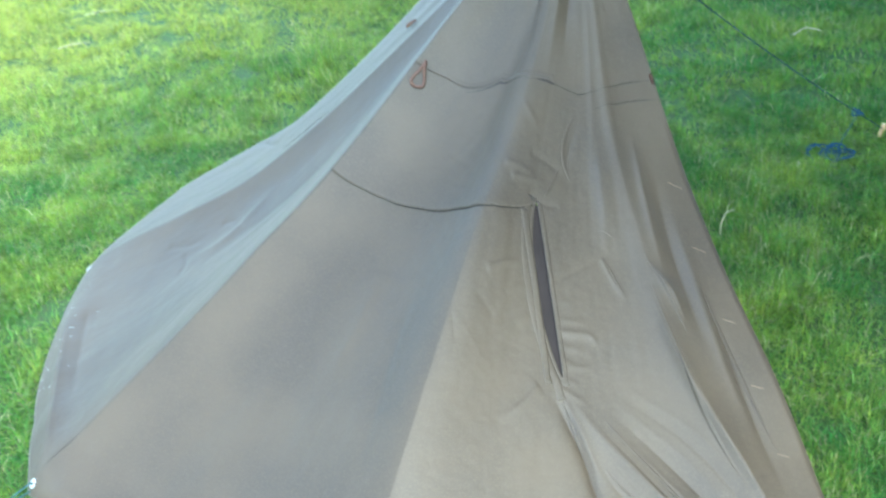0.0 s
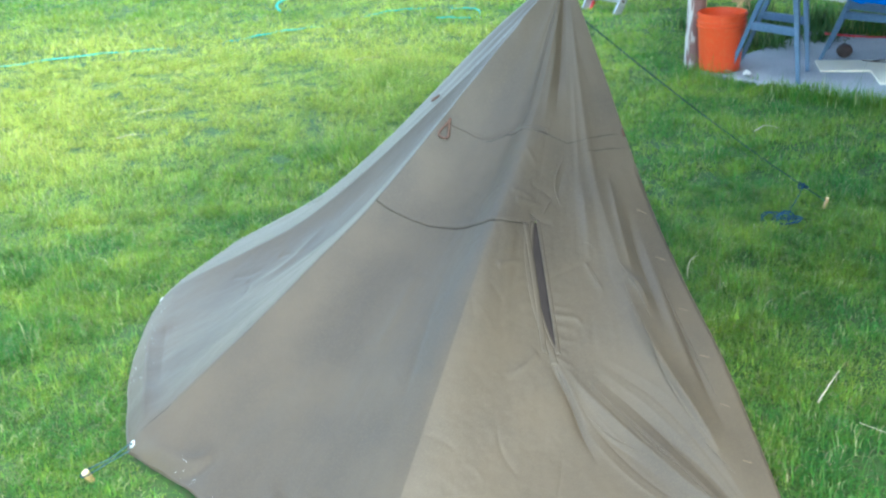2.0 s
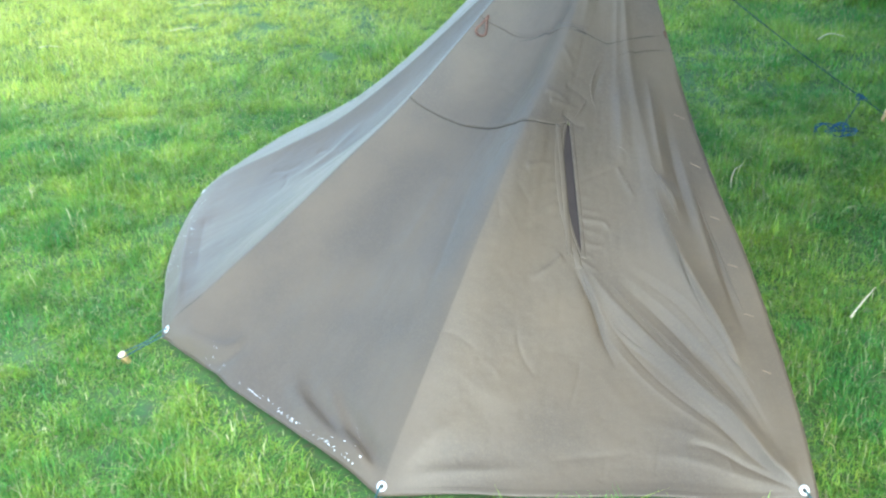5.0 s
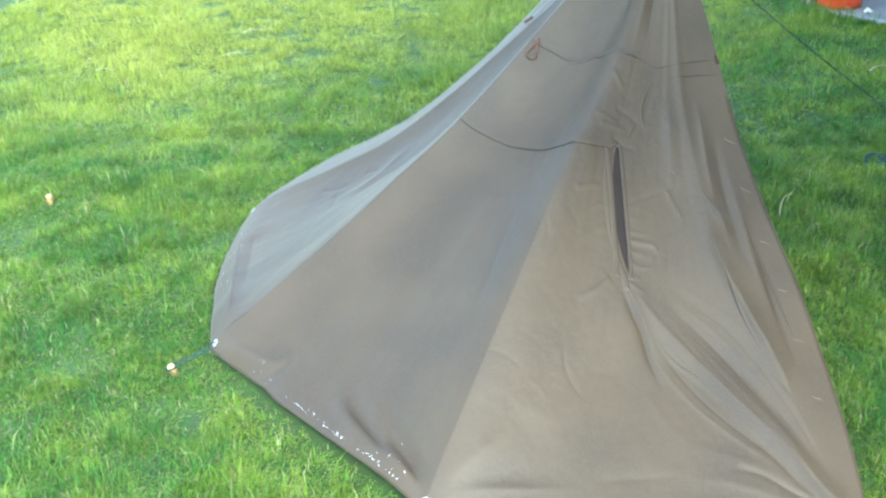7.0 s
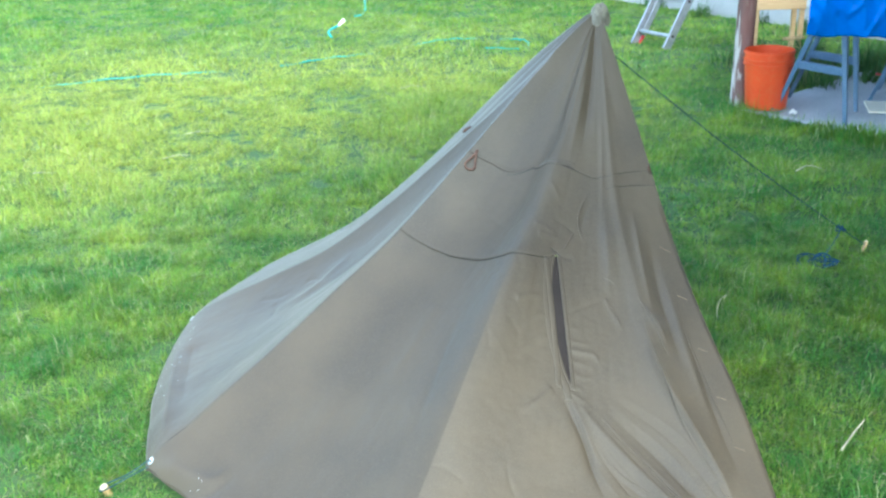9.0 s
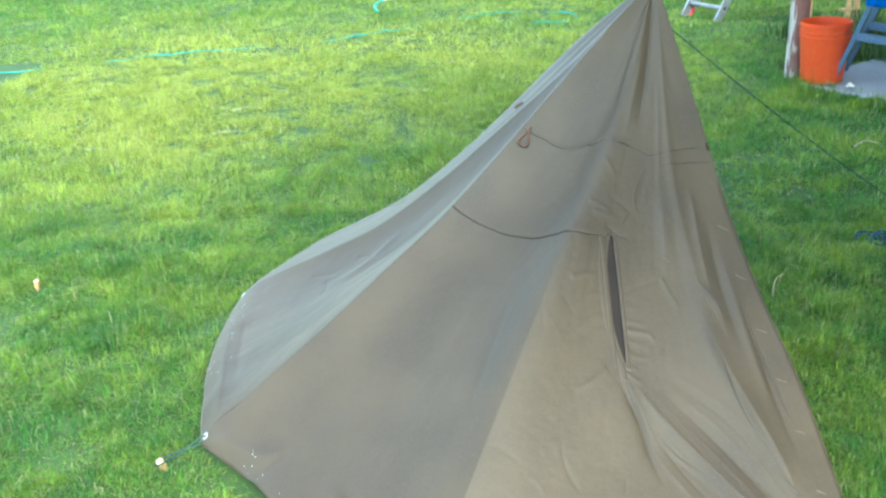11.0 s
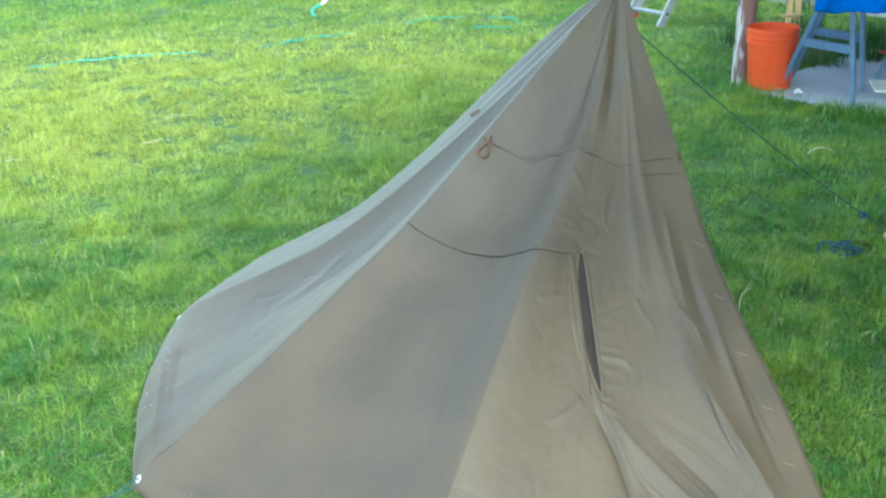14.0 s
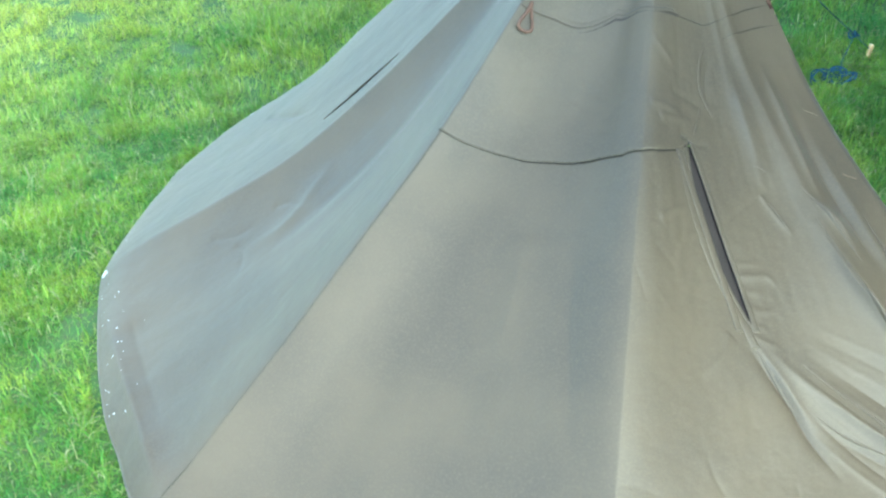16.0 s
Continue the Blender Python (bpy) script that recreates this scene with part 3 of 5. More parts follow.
def tent_surface(u, v, lift=0.0):
    """Places on the cloth: u counts panels from the door hem round, v runs from the hem to the peak."""
    u, v = np.broadcast_arrays(np.asarray(u, float), np.asarray(v, float))
    i = np.clip(u.astype(int), 0, 3)
    f = u - i
    hem = APEX[:2] + (PEGS - APEX[:2]) * 1.008
    bx = hem[i] * (1 - f)[..., None] + hem[i + 1] * f[..., None]
    out = bx - APEX[:2]
    out = out / np.linalg.norm(out, axis=-1)[..., None]
    wave = 0.008 * value_noise(u * 5.0, u * 0.0, 11) + 0.002 * value_noise(u * 13.0, u * 0.0, 12)
    bx = bx + out * (BULGE[i] * 4 * f * (1 - f) + wave * np.sin(np.pi * f))[..., None]
    xy = bx * (1 - v)[..., None] + APEX[:2] * v[..., None]
    R = np.stack([spline(r, v) for r in RIDGE])
    S = np.stack([spline(r, v) for r in SAG])

    def z_at(uu):
        uu = np.clip(uu, 0, 3.99999)
        k = uu.astype(int)
        g = uu - k
        take = lambda A, kk: np.take_along_axis(A, kk[None], 0)[0]
        return take(R, k) * (1 - g) + take(R, k + 1) * g - take(S, k) * np.sin(np.pi * g ** np.where(k == 2, 1.45, 1.0)) ** .9
    soft = .16 * np.exp(-((u - 1) / .3) ** 2) + .006
    taps = np.linspace(-1, 1, 25)
    bell = np.cos(taps * np.pi / 2.1) ** 2
    z = sum(w * z_at(u + o * soft) for w, o in zip(bell / bell.sum(), taps))
    xy = xy + np.array([1.0, 0.0]) * (spline(EDGE, v) * np.clip(1 - u / .25, 0, 1) ** 1.5)[..., None]
    # the door's margin falls away from a crest beside it
    crest = np.interp(v, [0, .2, .45, .6, .75, 1], [.05, .11, .20, .24, .30, .30])
    away = np.interp(v, [0, .1, .3, .7, .9, 1], [0, .3, 1, 1, .5, 0])
    turned = np.clip(1 - u / crest, 0, 1)
    z = z - .048 * away * turned ** 1.15 + .006 * away * np.exp(-((u - crest) / .06) ** 2)
    xy = xy + np.array([1.0, 0.0]) * (.020 * away * turned)[..., None]
    x, y = xy[..., 0], xy[..., 1]
    z = z + fold_height(x, y)
    # pleats that gather towards the peak, and slack all over
    top = np.clip((v - .55) / .35, 0, 1) * (1 - v) ** .35
    z = z + top * ((.0028 + .0047 * np.clip(u, 0, 1)) * np.sin(u * 13 + 1.3 * np.sin(u * 5)) + .0025 * value_noise(u * 14, v * 3, 25))
    slack = (1 - v) ** .5 * np.clip(v * 12, 0.2, 1)
    z = z + slack * (.0045 * value_noise(u * 4, v * 4, 21) + .0016 * value_noise(u * 9 + v * 5, v * 9 - u * 3, 22)
                     + .0004 * value_noise(u * 40, v * 30, 23))
    # a low drape at the hem
    z = z + np.clip(1 - v * 18, 0, 1) * .010 * np.clip(value_noise(u * 6, u * 0, 24), 0, 1)
    # the hem strung taut between the pegs stands off the grass
    z = z + np.clip(1 - v * 7, 0, 1) ** 1.5 * np.where(i == 0, .008, .022) * np.sin(np.pi * f) ** .6
    return np.stack([x, y, np.maximum(z, 0.006) + lift], -1)


def sheet(us, vs, lift=0.0):
    """A grid of cloth, us and vs being arrays of one shape, as (verts, faces)."""
    p = tent_surface(us, vs, lift)
    n, m = us.shape
    k = np.arange(n * m).reshape(n, m)
    f = np.stack([k[:-1, :-1], k[1:, :-1], k[1:, 1:], k[:-1, 1:]], -1).reshape(-1, 4)
    return p.reshape(-1, 3), f


def cloth(name, us, vs, lift, mat, parent, thick, label=""):
    p, f = sheet(us, vs, lift)
    ob = part(name, mesh_of(name, p, f, mat, True), mat, parent, label)
    if thick:
        s = ob.modifiers.new("thickness", "SOLIDIFY")
        s.thickness, s.offset = thick, 0.0
    return ob


def slit_sides(slit, t):
    """The two edges of an arm slit, t running down from its top."""
    (u0, v0), (u1, v1), half = slit
    v = v0 + (v1 - v0) * t
    u = u0 + (u1 - u0) * t
    w = half * np.sin(np.pi * np.clip(t, 0, 1)) ** .7 / (0.87 * (1 - v))
    return u - w * .7, u + w * 1.3, v


tent = thing("tent", (APEX[0], APEX[1], 0), "olive-grey canvas cape tent pitched as a half cone", "tent")
columns = np.concatenate([np.linspace(0, 1, 381)[:-1], np.linspace(1, 2, 161)[:-1], np.linspace(2, 4, 201)])
us, vs = np.meshgrid(columns, np.linspace(HEM, .988, 401), indexing="ij")
uu, vv = us.reshape(-1).copy(), vs.reshape(-1).copy()
kk = np.arange(uu.size).reshape(us.shape)
faces = np.stack([kk[:-1, :-1], kk[1:, :-1], kk[1:, 1:], kk[:-1, 1:]], -1).reshape(-1, 4)
drop = np.zeros(len(faces), bool)
for slit in SLITS:
    (u0, v0), (u1, v1), half = slit
    t = (vv - v0) / (v1 - v0)
    lo, hi, _ = slit_sides(slit, t)
    inside = (t > 0) & (t < 1) & (uu > lo) & (uu < hi)
    drop |= inside[faces].any(1)
    # draw the cut's rim onto the true edge
    rim = np.unique(faces[inside[faces].any(1)])
    rim = rim[~inside[rim]]
    tr = np.clip((vv[rim] - v0) / (v1 - v0), 0, 1)
    lo, hi, _ = slit_sides(slit, tr)
    left = np.abs(uu[rim] - lo) < np.abs(uu[rim] - hi)
    uu[rim] = np.where(left, lo, hi)
    vv[rim] = v0 + (v1 - v0) * tr
body = part("canvas", mesh_of("canvas", tent_surface(uu, vv), faces[~drop], CANVAS, True), CANVAS, tent)
thick = body.modifiers.new("thickness", "SOLIDIFY")
thick.thickness, thick.offset = 0.0016, -1.0

# shoulder yoke with its scalloped lower edge, lying over the canvas
yu = np.linspace(.765, 2.03, 240)
low = np.interp(yu, [.765, .84, .92, 1.065, 1.10, 1.16, 1.22, 1.32, 1.45, 1.66, 1.83, 2.0],
                [.600, .586, .577, .574, .573, .578, .581, .583, .582, .572, .560, .550])
high = np.interp(yu, [.76, .85, 1.0, 1.35, 1.5, 1.66, 1.81, 2.0], [.768, .770, .771, .769, .752, .738, .727, .706])
tt = np.linspace(0, 1, 60)
cloth("yoke", np.repeat(yu[:, None], 60, 1), low[:, None] + (high - low)[:, None] * tt[None], np.clip((yu - .765) / .06, .12, 1)[:, None] * (0.0022 + .0008 * (1 - tt[None]) ** 6), CANVAS, tent, .002,
      "scalloped shoulder yoke of the same canvas")
cloth("yoke_hem", np.repeat(yu[:, None], 5, 1), low[:, None] + .010 * np.linspace(-.03, 1, 5)[None], 0.0036 - .0008 * np.linspace(0, 1, 5)[None], CANVAS, tent, .0006)
# dark strip standing for the shadow line below the yoke's loose edge
cloth("yoke_binding", np.repeat(yu[:, None], 4, 1), low[:, None] + np.interp(yu, [.765, 1.1, 1.25, 1.5, 1.7, 2.0], [1.0, 1.1, 1.35, 1.0, .5, .4])[:, None] * np.linspace(-.0020, .0003, 4)[None], 0.0026, SEAM_SHADOW, tent, .0006)
su = np.linspace(0.0, 4.0, 300)
sm = np.where(su > 2, 4 - su, su)
sv = np.interp(sm, [0, .16, .30, .40, .54, .66, .85, 1.0, 1.35, 1.5, 1.66, 1.81, 2.0], [.797, .786, .771, .766, .762, .766, .770, .771, .769, .752, .738, .727, .706])
cloth("yoke_seam", np.repeat(su[:, None], 4, 1), sv[:, None] + np.linspace(-.006, .008, 4)[None],
      np.where((su > .765) & (su < 2.03), .0020, .0003)[:, None] + np.array([-.001, .0004, .0004, -.0015])[None], CANVAS, tent, .001)

for line, drop in ((np.linspace(.0, 1.62, 160), -.0065), (np.linspace(.0, .40, 50), -.0265)):
    at = np.interp(line, su, sv) + drop
    broken = np.clip(.55 + 1.1 * value_noise(line * 6, line * 0, 26), .12, 1)
    cloth("seam_edge", np.repeat(line[:, None], 4, 1), at[:, None] + (np.where(line > .765, .0026, .0010) * broken)[:, None] * np.linspace(-.5, .5, 4)[None],
          np.where(line > .765, .0034, .0044)[:, None], CANVAS_DARK, tent, .0006, "dark stitched edge of the seam")

# seam along the sharp back ridge
rv = np.linspace(.02, .70, 160)
cloth("ridge_seam", 2.0 + np.linspace(-.5, .5, 3)[None] * (.0034 / (.88 * (1 - rv)))[:, None], np.repeat(rv[:, None], 3, 1), 0.0014, SEAM_SHADOW, tent, .0006)

# doubled hems: along the ground and up the two door edges
hu = np.linspace(0, 4, 400)
cloth("ground_hem", np.repeat(hu[:, None], 5, 1), np.repeat(np.linspace(HEM, .026, 5)[None], 400, 0), 0.0022 - .0020 * np.linspace(0, 1, 5)[None] ** 2, CANVAS, tent, .001)
hv = np.linspace(HEM, .97, 220)
for side, name in ((0.0, "door_hem"), (4.0, "door_hem")):
    width = .035 / (.87 * (1.03 - hv))
    width = np.minimum(width, .3)
    s = np.linspace(0, 1, 6)
    hus = side + (1 if side == 0 else -1) * width[:, None] * s[None]
    cloth(name, hus, np.repeat(hv[:, None], 6, 1), 0.0015 - .0008 * s[None] ** 4, CANVAS, tent, .0011)

# arm slits: facing strip, worn binding, inner layer behind coloured dark for the shade inside
for slit in SLITS:
    t = np.linspace(.0, 1.04, 60)
    tc = np.clip(t, 0, 1)
    lo, hi, v = slit_sides(slit, tc)
    v = slit[0][1] + (slit[1][1] - slit[0][1]) * t
    shift = (slit[1][0] - slit[0][0]) * (t - tc)
    lo, hi = lo + shift, hi + shift
    one = .0052 / (.87 * (1 - v))
    rims = (("slit_turning", hi - one * .1, hi + one * .6), ("slit_binding", lo - one * 1.5, lo + one * .1))
    for name, a, b in rims if slit[2] > .01 else ():
        cloth(name, a[:, None] + (b - a)[:, None] * np.linspace(0, 1, 5)[None], np.repeat(v[:, None], 5, 1), 0.0022, CANVAS, tent, .002)
    wide = .026 / (.87 * (1 - v))
    if slit[2] > .01:
        cloth("slit_facing", lo[5:, None] + wide[5:, None] * np.linspace(.88, 1.3, 5)[None], np.repeat(v[5:, None], 5, 1), 0.0030, CANVAS, tent, .0035)
    # wider sheet added behind the back slit, for the unlit inside
    back = .6 if slit[2] > .01 else 2.6
    a, b = lo - wide * back, hi + wide * back
    cloth("inner_flap", a[:, None] + (b - a)[:, None] * np.linspace(0, 1, 8)[None], np.repeat(v[:, None], 8, 1), -0.007 if slit[2] > .01 else -.022, CANVAS_DARK, tent, 0)

# stitched welt beside the front slit
wt = np.linspace(-.02, 1.12, 70)
(wu0, wv0), (wu1, wv1), _ = SLITS[0]
wv = wv0 + (wv1 - wv0) * wt
wl = slit_sides(SLITS[0], np.clip(wt, 0, 1))[1] + (wu1 - wu0) * (wt - np.clip(wt, 0, 1))
metre = 1 / (.87 * (1 - wv))
across = np.linspace(0, 1, 7)
cloth("slit_welt", (wl + .005 * metre)[:, None] + (.015 * metre)[:, None] * across[None], np.repeat(wv[:, None], 7, 1),
      .0012 + .0016 * np.sin(np.pi * across)[None] ** .4, CANVAS, tent, .001, "stitched welt of the same canvas")


def tuck(line, width=.005, lift=.0044):
    """A small sharp fold lying over on itself along a line of (u, v)."""
    q = np.array([tuple(c)[:2] for c in curve([(a, b, 0) for a, b in line], 10)])
    t = np.linspace(0, 1, len(q))
    w = width * np.clip(np.sin(np.pi * t), .05, 1) ** .6
    d = np.gradient(q, axis=0)
    run = np.stack([d[:, 0] * .87 * (1 - q[:, 1]), d[:, 1] * 1.45], -1)
    run /= np.linalg.norm(run, axis=1)[:, None]
    side = np.stack([-run[:, 1] / (.87 * (1 - q[:, 1])), run[:, 0] / 1.45], -1)
    g = np.linspace(-.5, .5, 5)
    grid = q[:, None] + side[:, None] * (w[:, None] * g[None])[..., None]
    rise = lift * np.array([.1, .5, .9, 1.0, .8])[None] * (w / width)[:, None]
    return cloth("tuck", grid[..., 0], grid[..., 1], rise, CANVAS, tent, .0008)


for line, width in (([(.475, .305), (.41, .273), (.355, .252), (.31, .235)], .005), ([(.125, .238), (.10, .205), (.075, .180)], .006),
                    ([(.605, .385), (.545, .337), (.50, .293)], .005), ([(.435, .586), (.40, .583), (.365, .578)], .004),
                    ([(.41, .546), (.38, .528), (.35, .507)], .005), ([(.235, .562), (.19, .512), (.16, .449)], .006),
                    ([(.55, .736), (.615, .712), (.645, .684), (.622, .660), (.58, .642)], .008), ([(.66, .660), (.70, .630), (.73, .612)], .005), ([(.23, .530), (.205, .440), (.175, .345), (.125, .250)], .008),
                    ([(.47, .360), (.40, .325), (.30, .270), (.20, .195), (.11, .085)], .007), ([(.085, .530), (.072, .415), (.052, .302)], .005)):
    tuck(line, width)

# buttonholes on the door hem
for v in (.20, .30, .385, .475, .575, .665):
    a = tent_surface([.035, .035 + .014 / (1 - v)], [v, v + .004], .0034)
    bm = bmesh.new()
    beam(bm, a[0], a[1], .0016, .0014, .0004)
    part("buttonhole", bm, THREAD, tent)
# peak: cloth bunched over the pole's tip
bm = bmesh.new()
rings = []
for z, r in ((1.036, .0215), (1.050, .0200), (1.064, .0180), (1.076, .0165), (1.086, .0135), (1.092, .008), (1.094, .002)):
    ring = []
    for k in range(32):
        a = 2 * math.pi * k / 32
        q = 1.3 * r * (1 + .12 * math.sin(3 * a + 1.0) + .09 * math.sin(7 * a + z * 90) + .05 * math.sin(13 * a))
        ring.append(bm.verts.new((APEX[0] + .002 + q * math.cos(a), APEX[1] - .002 + q * .9 * math.sin(a), z + .003 * math.sin(2 * a + .5) + .002 * math.sin(5 * a))))
    rings.append(ring)
for a, b in zip(rings, rings[1:]):
    for k in range(32):
        bm.faces.new((a[k], a[(k + 1) % 32], b[(k + 1) % 32], b[k]))
bm.faces.new(rings[-1])
part("peak_cap", bm, PEAK, tent, "worn paler peak bunched over the tip", True)

# toggle loops: a flat teardrop of cord hanging down the cloth
def toggle_loop(u, v, long, wide, lean):
    top = Vector(tent_surface([u], [v], .006)[0])
    low = Vector(tent_surface([u], [v - .05], .006)[0])
    down = (low - top).normalized()
    du = Vector(tent_surface([u - .05], [v], .006)[0]) - Vector(tent_surface([u], [v], .006)[0])
    across = (du - down * du.dot(down)).normalized()
    out = down.cross(across).normalized()
    out = -out if out.z < 0 else out
    down = (down + across * lean).normalized()
    across = (across - down * across.dot(down)).normalized()
    pts = []
    for k in range(25):
        t = k / 24
        reach = math.sin(math.pi * t) ** .8
        side = math.sin(2 * math.pi * t) * (.25 + .75 * reach)
        pts.append(top + down * (long * reach) + across * (wide * .62 * side) + out * (.004 + .004 * math.sin(math.pi * t)))
    part("toggle_loop", mesh_of("toggle_loop", *tube(pts, .0031, 8), LOOP_CORD, True), LOOP_CORD, tent, "brown leather cord loop")


toggle_loop(1.955, .716, .058, .026, .25)
toggle_loop(.012, .795, .020, .010, .0)
toggle_loop(3.46, .700, .030, .012, .0)

# eyelets
EYELETS = []
for k in range(5):
    u = [.030, 1.0, 2.0, 3.0, 3.97][k]
    q = tent_surface([u, u + (.01 if u < 3.9 else -.01), u], [.022, .022, .03])
    c, du, dv = (Vector(a) for a in q)
    n = (du - c).cross(dv - c).normalized() * (1 if u < 3.9 else -1)
    if n.z < 0:
        n = -n
    c = c + n * .003
    EYELETS.append((c, n))
    bm = bmesh.new()
    m = Matrix.Translation(c) @ n.to_track_quat("Z", "Y").to_matrix().to_4x4()
    R0, r0 = .0080, .0030
    rings = []
    for a in range(24):
        ca, sa = math.cos(a * math.pi / 12), math.sin(a * math.pi / 12)
        rings.append([bm.verts.new(m @ Vector(((R0 + r0 * math.cos(b * math.pi / 4)) * ca, (R0 + r0 * math.cos(b * math.pi / 4)) * sa,
                                              .5 * r0 * math.sin(b * math.pi / 4)))) for b in range(8)])
    for a in range(24):
        for b in range(8):
            bm.faces.new((rings[a][b], rings[(a + 1) % 24][b], rings[(a + 1) % 24][(b + 1) % 8], rings[a][(b + 1) % 8]))
    part("eyelet", bm, STEEL_RING, tent, "pale metal eyelet", True)

# dew on the cloth near the ground hem, coloured white to paint its glints
rng = np.random.default_rng(7)
verts, tris = [], []
for lo, hi, count, spread in ((1.10, 1.60, 55, .003), (1.08, 1.2, 12, .04), (1.70, 1.80, 9, .012), (2.3, 2.95, 30, .03), (2.95, 3.15, 12, .012)):
    uq = rng.uniform(lo, hi, count)
    vq = .0175 + (uq - lo) * (.012 if lo > 1.09 and hi < 1.65 and hi > 1.5 else 0) + np.abs(rng.normal(0, spread, count))
    pq = tent_surface(uq, vq, .001)
    for q in pq:
        r = rng.uniform(.0008, .0020)
        base = len(verts)
        for z, rad in ((0.0, 1.0), (.6, .8)):
            for a in range(6):
                verts.append(q + np.array([rad * r * math.cos(a * math.pi / 3), rad * r * math.sin(a * math.pi / 3), z * r]))
        verts.append(q + np.array([0, 0, r]))
        for a in range(6):
            tris.append((base + a, base + (a + 1) % 6, base + 6 + (a + 1) % 6, base + 6 + a))
            tris.append((base + 6 + a, base + 6 + (a + 1) % 6, base + 12))
dew = part("dew_drops", mesh_of("dew_drops", verts, tris, DEW_GLINT, True), DEW_GLINT, tent, "bright dew drops on the canvas")
dew["kind"] = "stuff"


# ---- pegs and cords ----
def peg(foot, lean, length=.075, label="", width=.021):
    """A chamfered wooden stake with a paler sawn top, driven in at foot and leaning that way."""
    e = thing("tent_peg", (foot[0], foot[1], 0), label or "pale sawn wooden tent peg driven into the lawn", "tent peg", "tent pegs")
    d = Vector((lean[0], lean[1], 1.0)).normalized()
    m = Matrix.Translation((foot[0], foot[1], 0)) @ d.to_track_quat("Z", "Y").to_matrix().to_4x4()
    bm = bmesh.new()
    n = 8
    prof = [(-.10, .15), (-.05, .9), (length - .004, 1.0)]
    rings = []
    for z, r in prof:
        rings.append([bm.verts.new(m @ Vector((math.cos((k + .5) * math.pi / 4) * r * width * .55, math.sin((k + .5) * math.pi / 4) * r * width * .5, z)))
                      for k in range(n)])
    for a, b in zip(rings, rings[1:]):
        for k in range(n):
            bm.faces.new((a[k], a[(k + 1) % n], b[(k + 1) % n], b[k]))
    bm.faces.new(rings[0][::-1])
    bm.faces.new(rings[-1])
    part("shaft", bm, PEG_WOOD, e)
    bm = bmesh.new()
    a = [bm.verts.new(m @ Vector((math.cos((k + .5) * math.pi / 4) * width * .55, math.sin((k + .5) * math.pi / 4) * width * .5, length - .004))) for k in range(n)]
    b = [bm.verts.new(m @ Vector((math.cos((k + .5) * math.pi / 4) * width * .47, math.sin((k + .5) * math.pi / 4) * width * .42, length))) for k in range(n)]
    for k in range(n):
        bm.faces.new((a[k], a[(k + 1) % n], b[(k + 1) % n], b[k]))
    bm.faces.new(b)
    part("top", bm, PEG_END, e, "pale end grain")
    return e, m


def strand(name, pts, r, mat, label, category, group="", sides=6, per=6):
    ob = part(name, mesh_of(name, *tube(curve(pts, per), r, sides), mat, True), mat)
    return tagged(ob, label, category, group)


PEG_AT = [((.712, .905), (.75, .25), .046), ((-.205, .880), (-.42, .30), .048), ((-.945, 1.455), (-.35, -.15), .024)]
for (foot, lean, length), (c, n) in zip(PEG_AT, EYELETS):
    e, m = peg(foot, lean, length)
    neck = m @ Vector((0, 0, .018))
    side = (neck - c).cross(Vector((0, 0, 1))).normalized()
    away = (neck - c).normalized()
    under = c - n * .012 + away * .004
    loop = [under, c + n * .004 + away * .001, c + away * .012 + n * .002 + side * .003, c.lerp(neck, .5) + side * .005 - Vector((0, 0, .004)),
            neck + side * .012, neck + away * .013, neck - side * .012, c.lerp(neck, .5) - side * .005 - Vector((0, 0, .006)), under - Vector((0, 0, .004))]
    strand("peg_cord", loop, .0021, PEG_CORD, "dark teal cord loop tying the tent to its peg", "cord", "peg cords")
# loose tails at the front peg
strand("cord_tail", [(-.205, .885, .03), (-.19, .872, .028), (-.17, .86, .024), (-.155, .865, .012)], .0018, PEG_CORD,
       "loose dark teal cord end in the grass", "cord")
peg((-1.852, 2.522), (.05, .0), .038, "lone wooden peg standing in the sunlit lawn")

# guy line to the back
e, m = peg((1.440, 3.050), (.35, .25), .048, "wooden peg holding the guy line", .0135)
tip, gp = Vector((.34, 2.215, .985)), m @ Vector((0, 0, .03))
line = [tip.lerp(gp, t) - Vector((0, 0, .02 * math.sin(math.pi * t))) for t in np.linspace(0, 1, 12)]
guy = strand("guy_line", line, .0018, PEG_CORD, "dark taut guy line from the tent's peak", "cord")
knot_at = tip.lerp(gp, .885)
rng = np.random.default_rng(5)
kp = [knot_at + Vector(tuple(rng.normal(0, .011, 3))) for _ in range(14)]
strand("line_knot", kp, .0026, BLUE_CORD, "blue knotted cord on the guy line", "cord")
cp = []
for k in range(64):
    a = k * .66
    cp.append(Vector((1.222 + .028 * math.sin(k * .21) + (.042 + .010 * math.sin(k * 1.7)) * math.cos(a), 2.885 + (.030 + .008 * math.cos(k * 2.3)) * math.sin(a),
                      .028 + .016 * math.sin(k * .9) + .010 * math.sin(a))))
strand("cord_hank", cp, .0028, BLUE_CORD, "hank of blue cord lying in the grass", "cord", sides=5, per=3)
tail = [(1.255, 2.90, .045), (1.27, 2.93, .06), (1.29, 2.945, .08), tuple(knot_at)]
strand("cord_tail", tail, .0015, BLUE_CORD, "blue cord running from knot to hank", "cord")

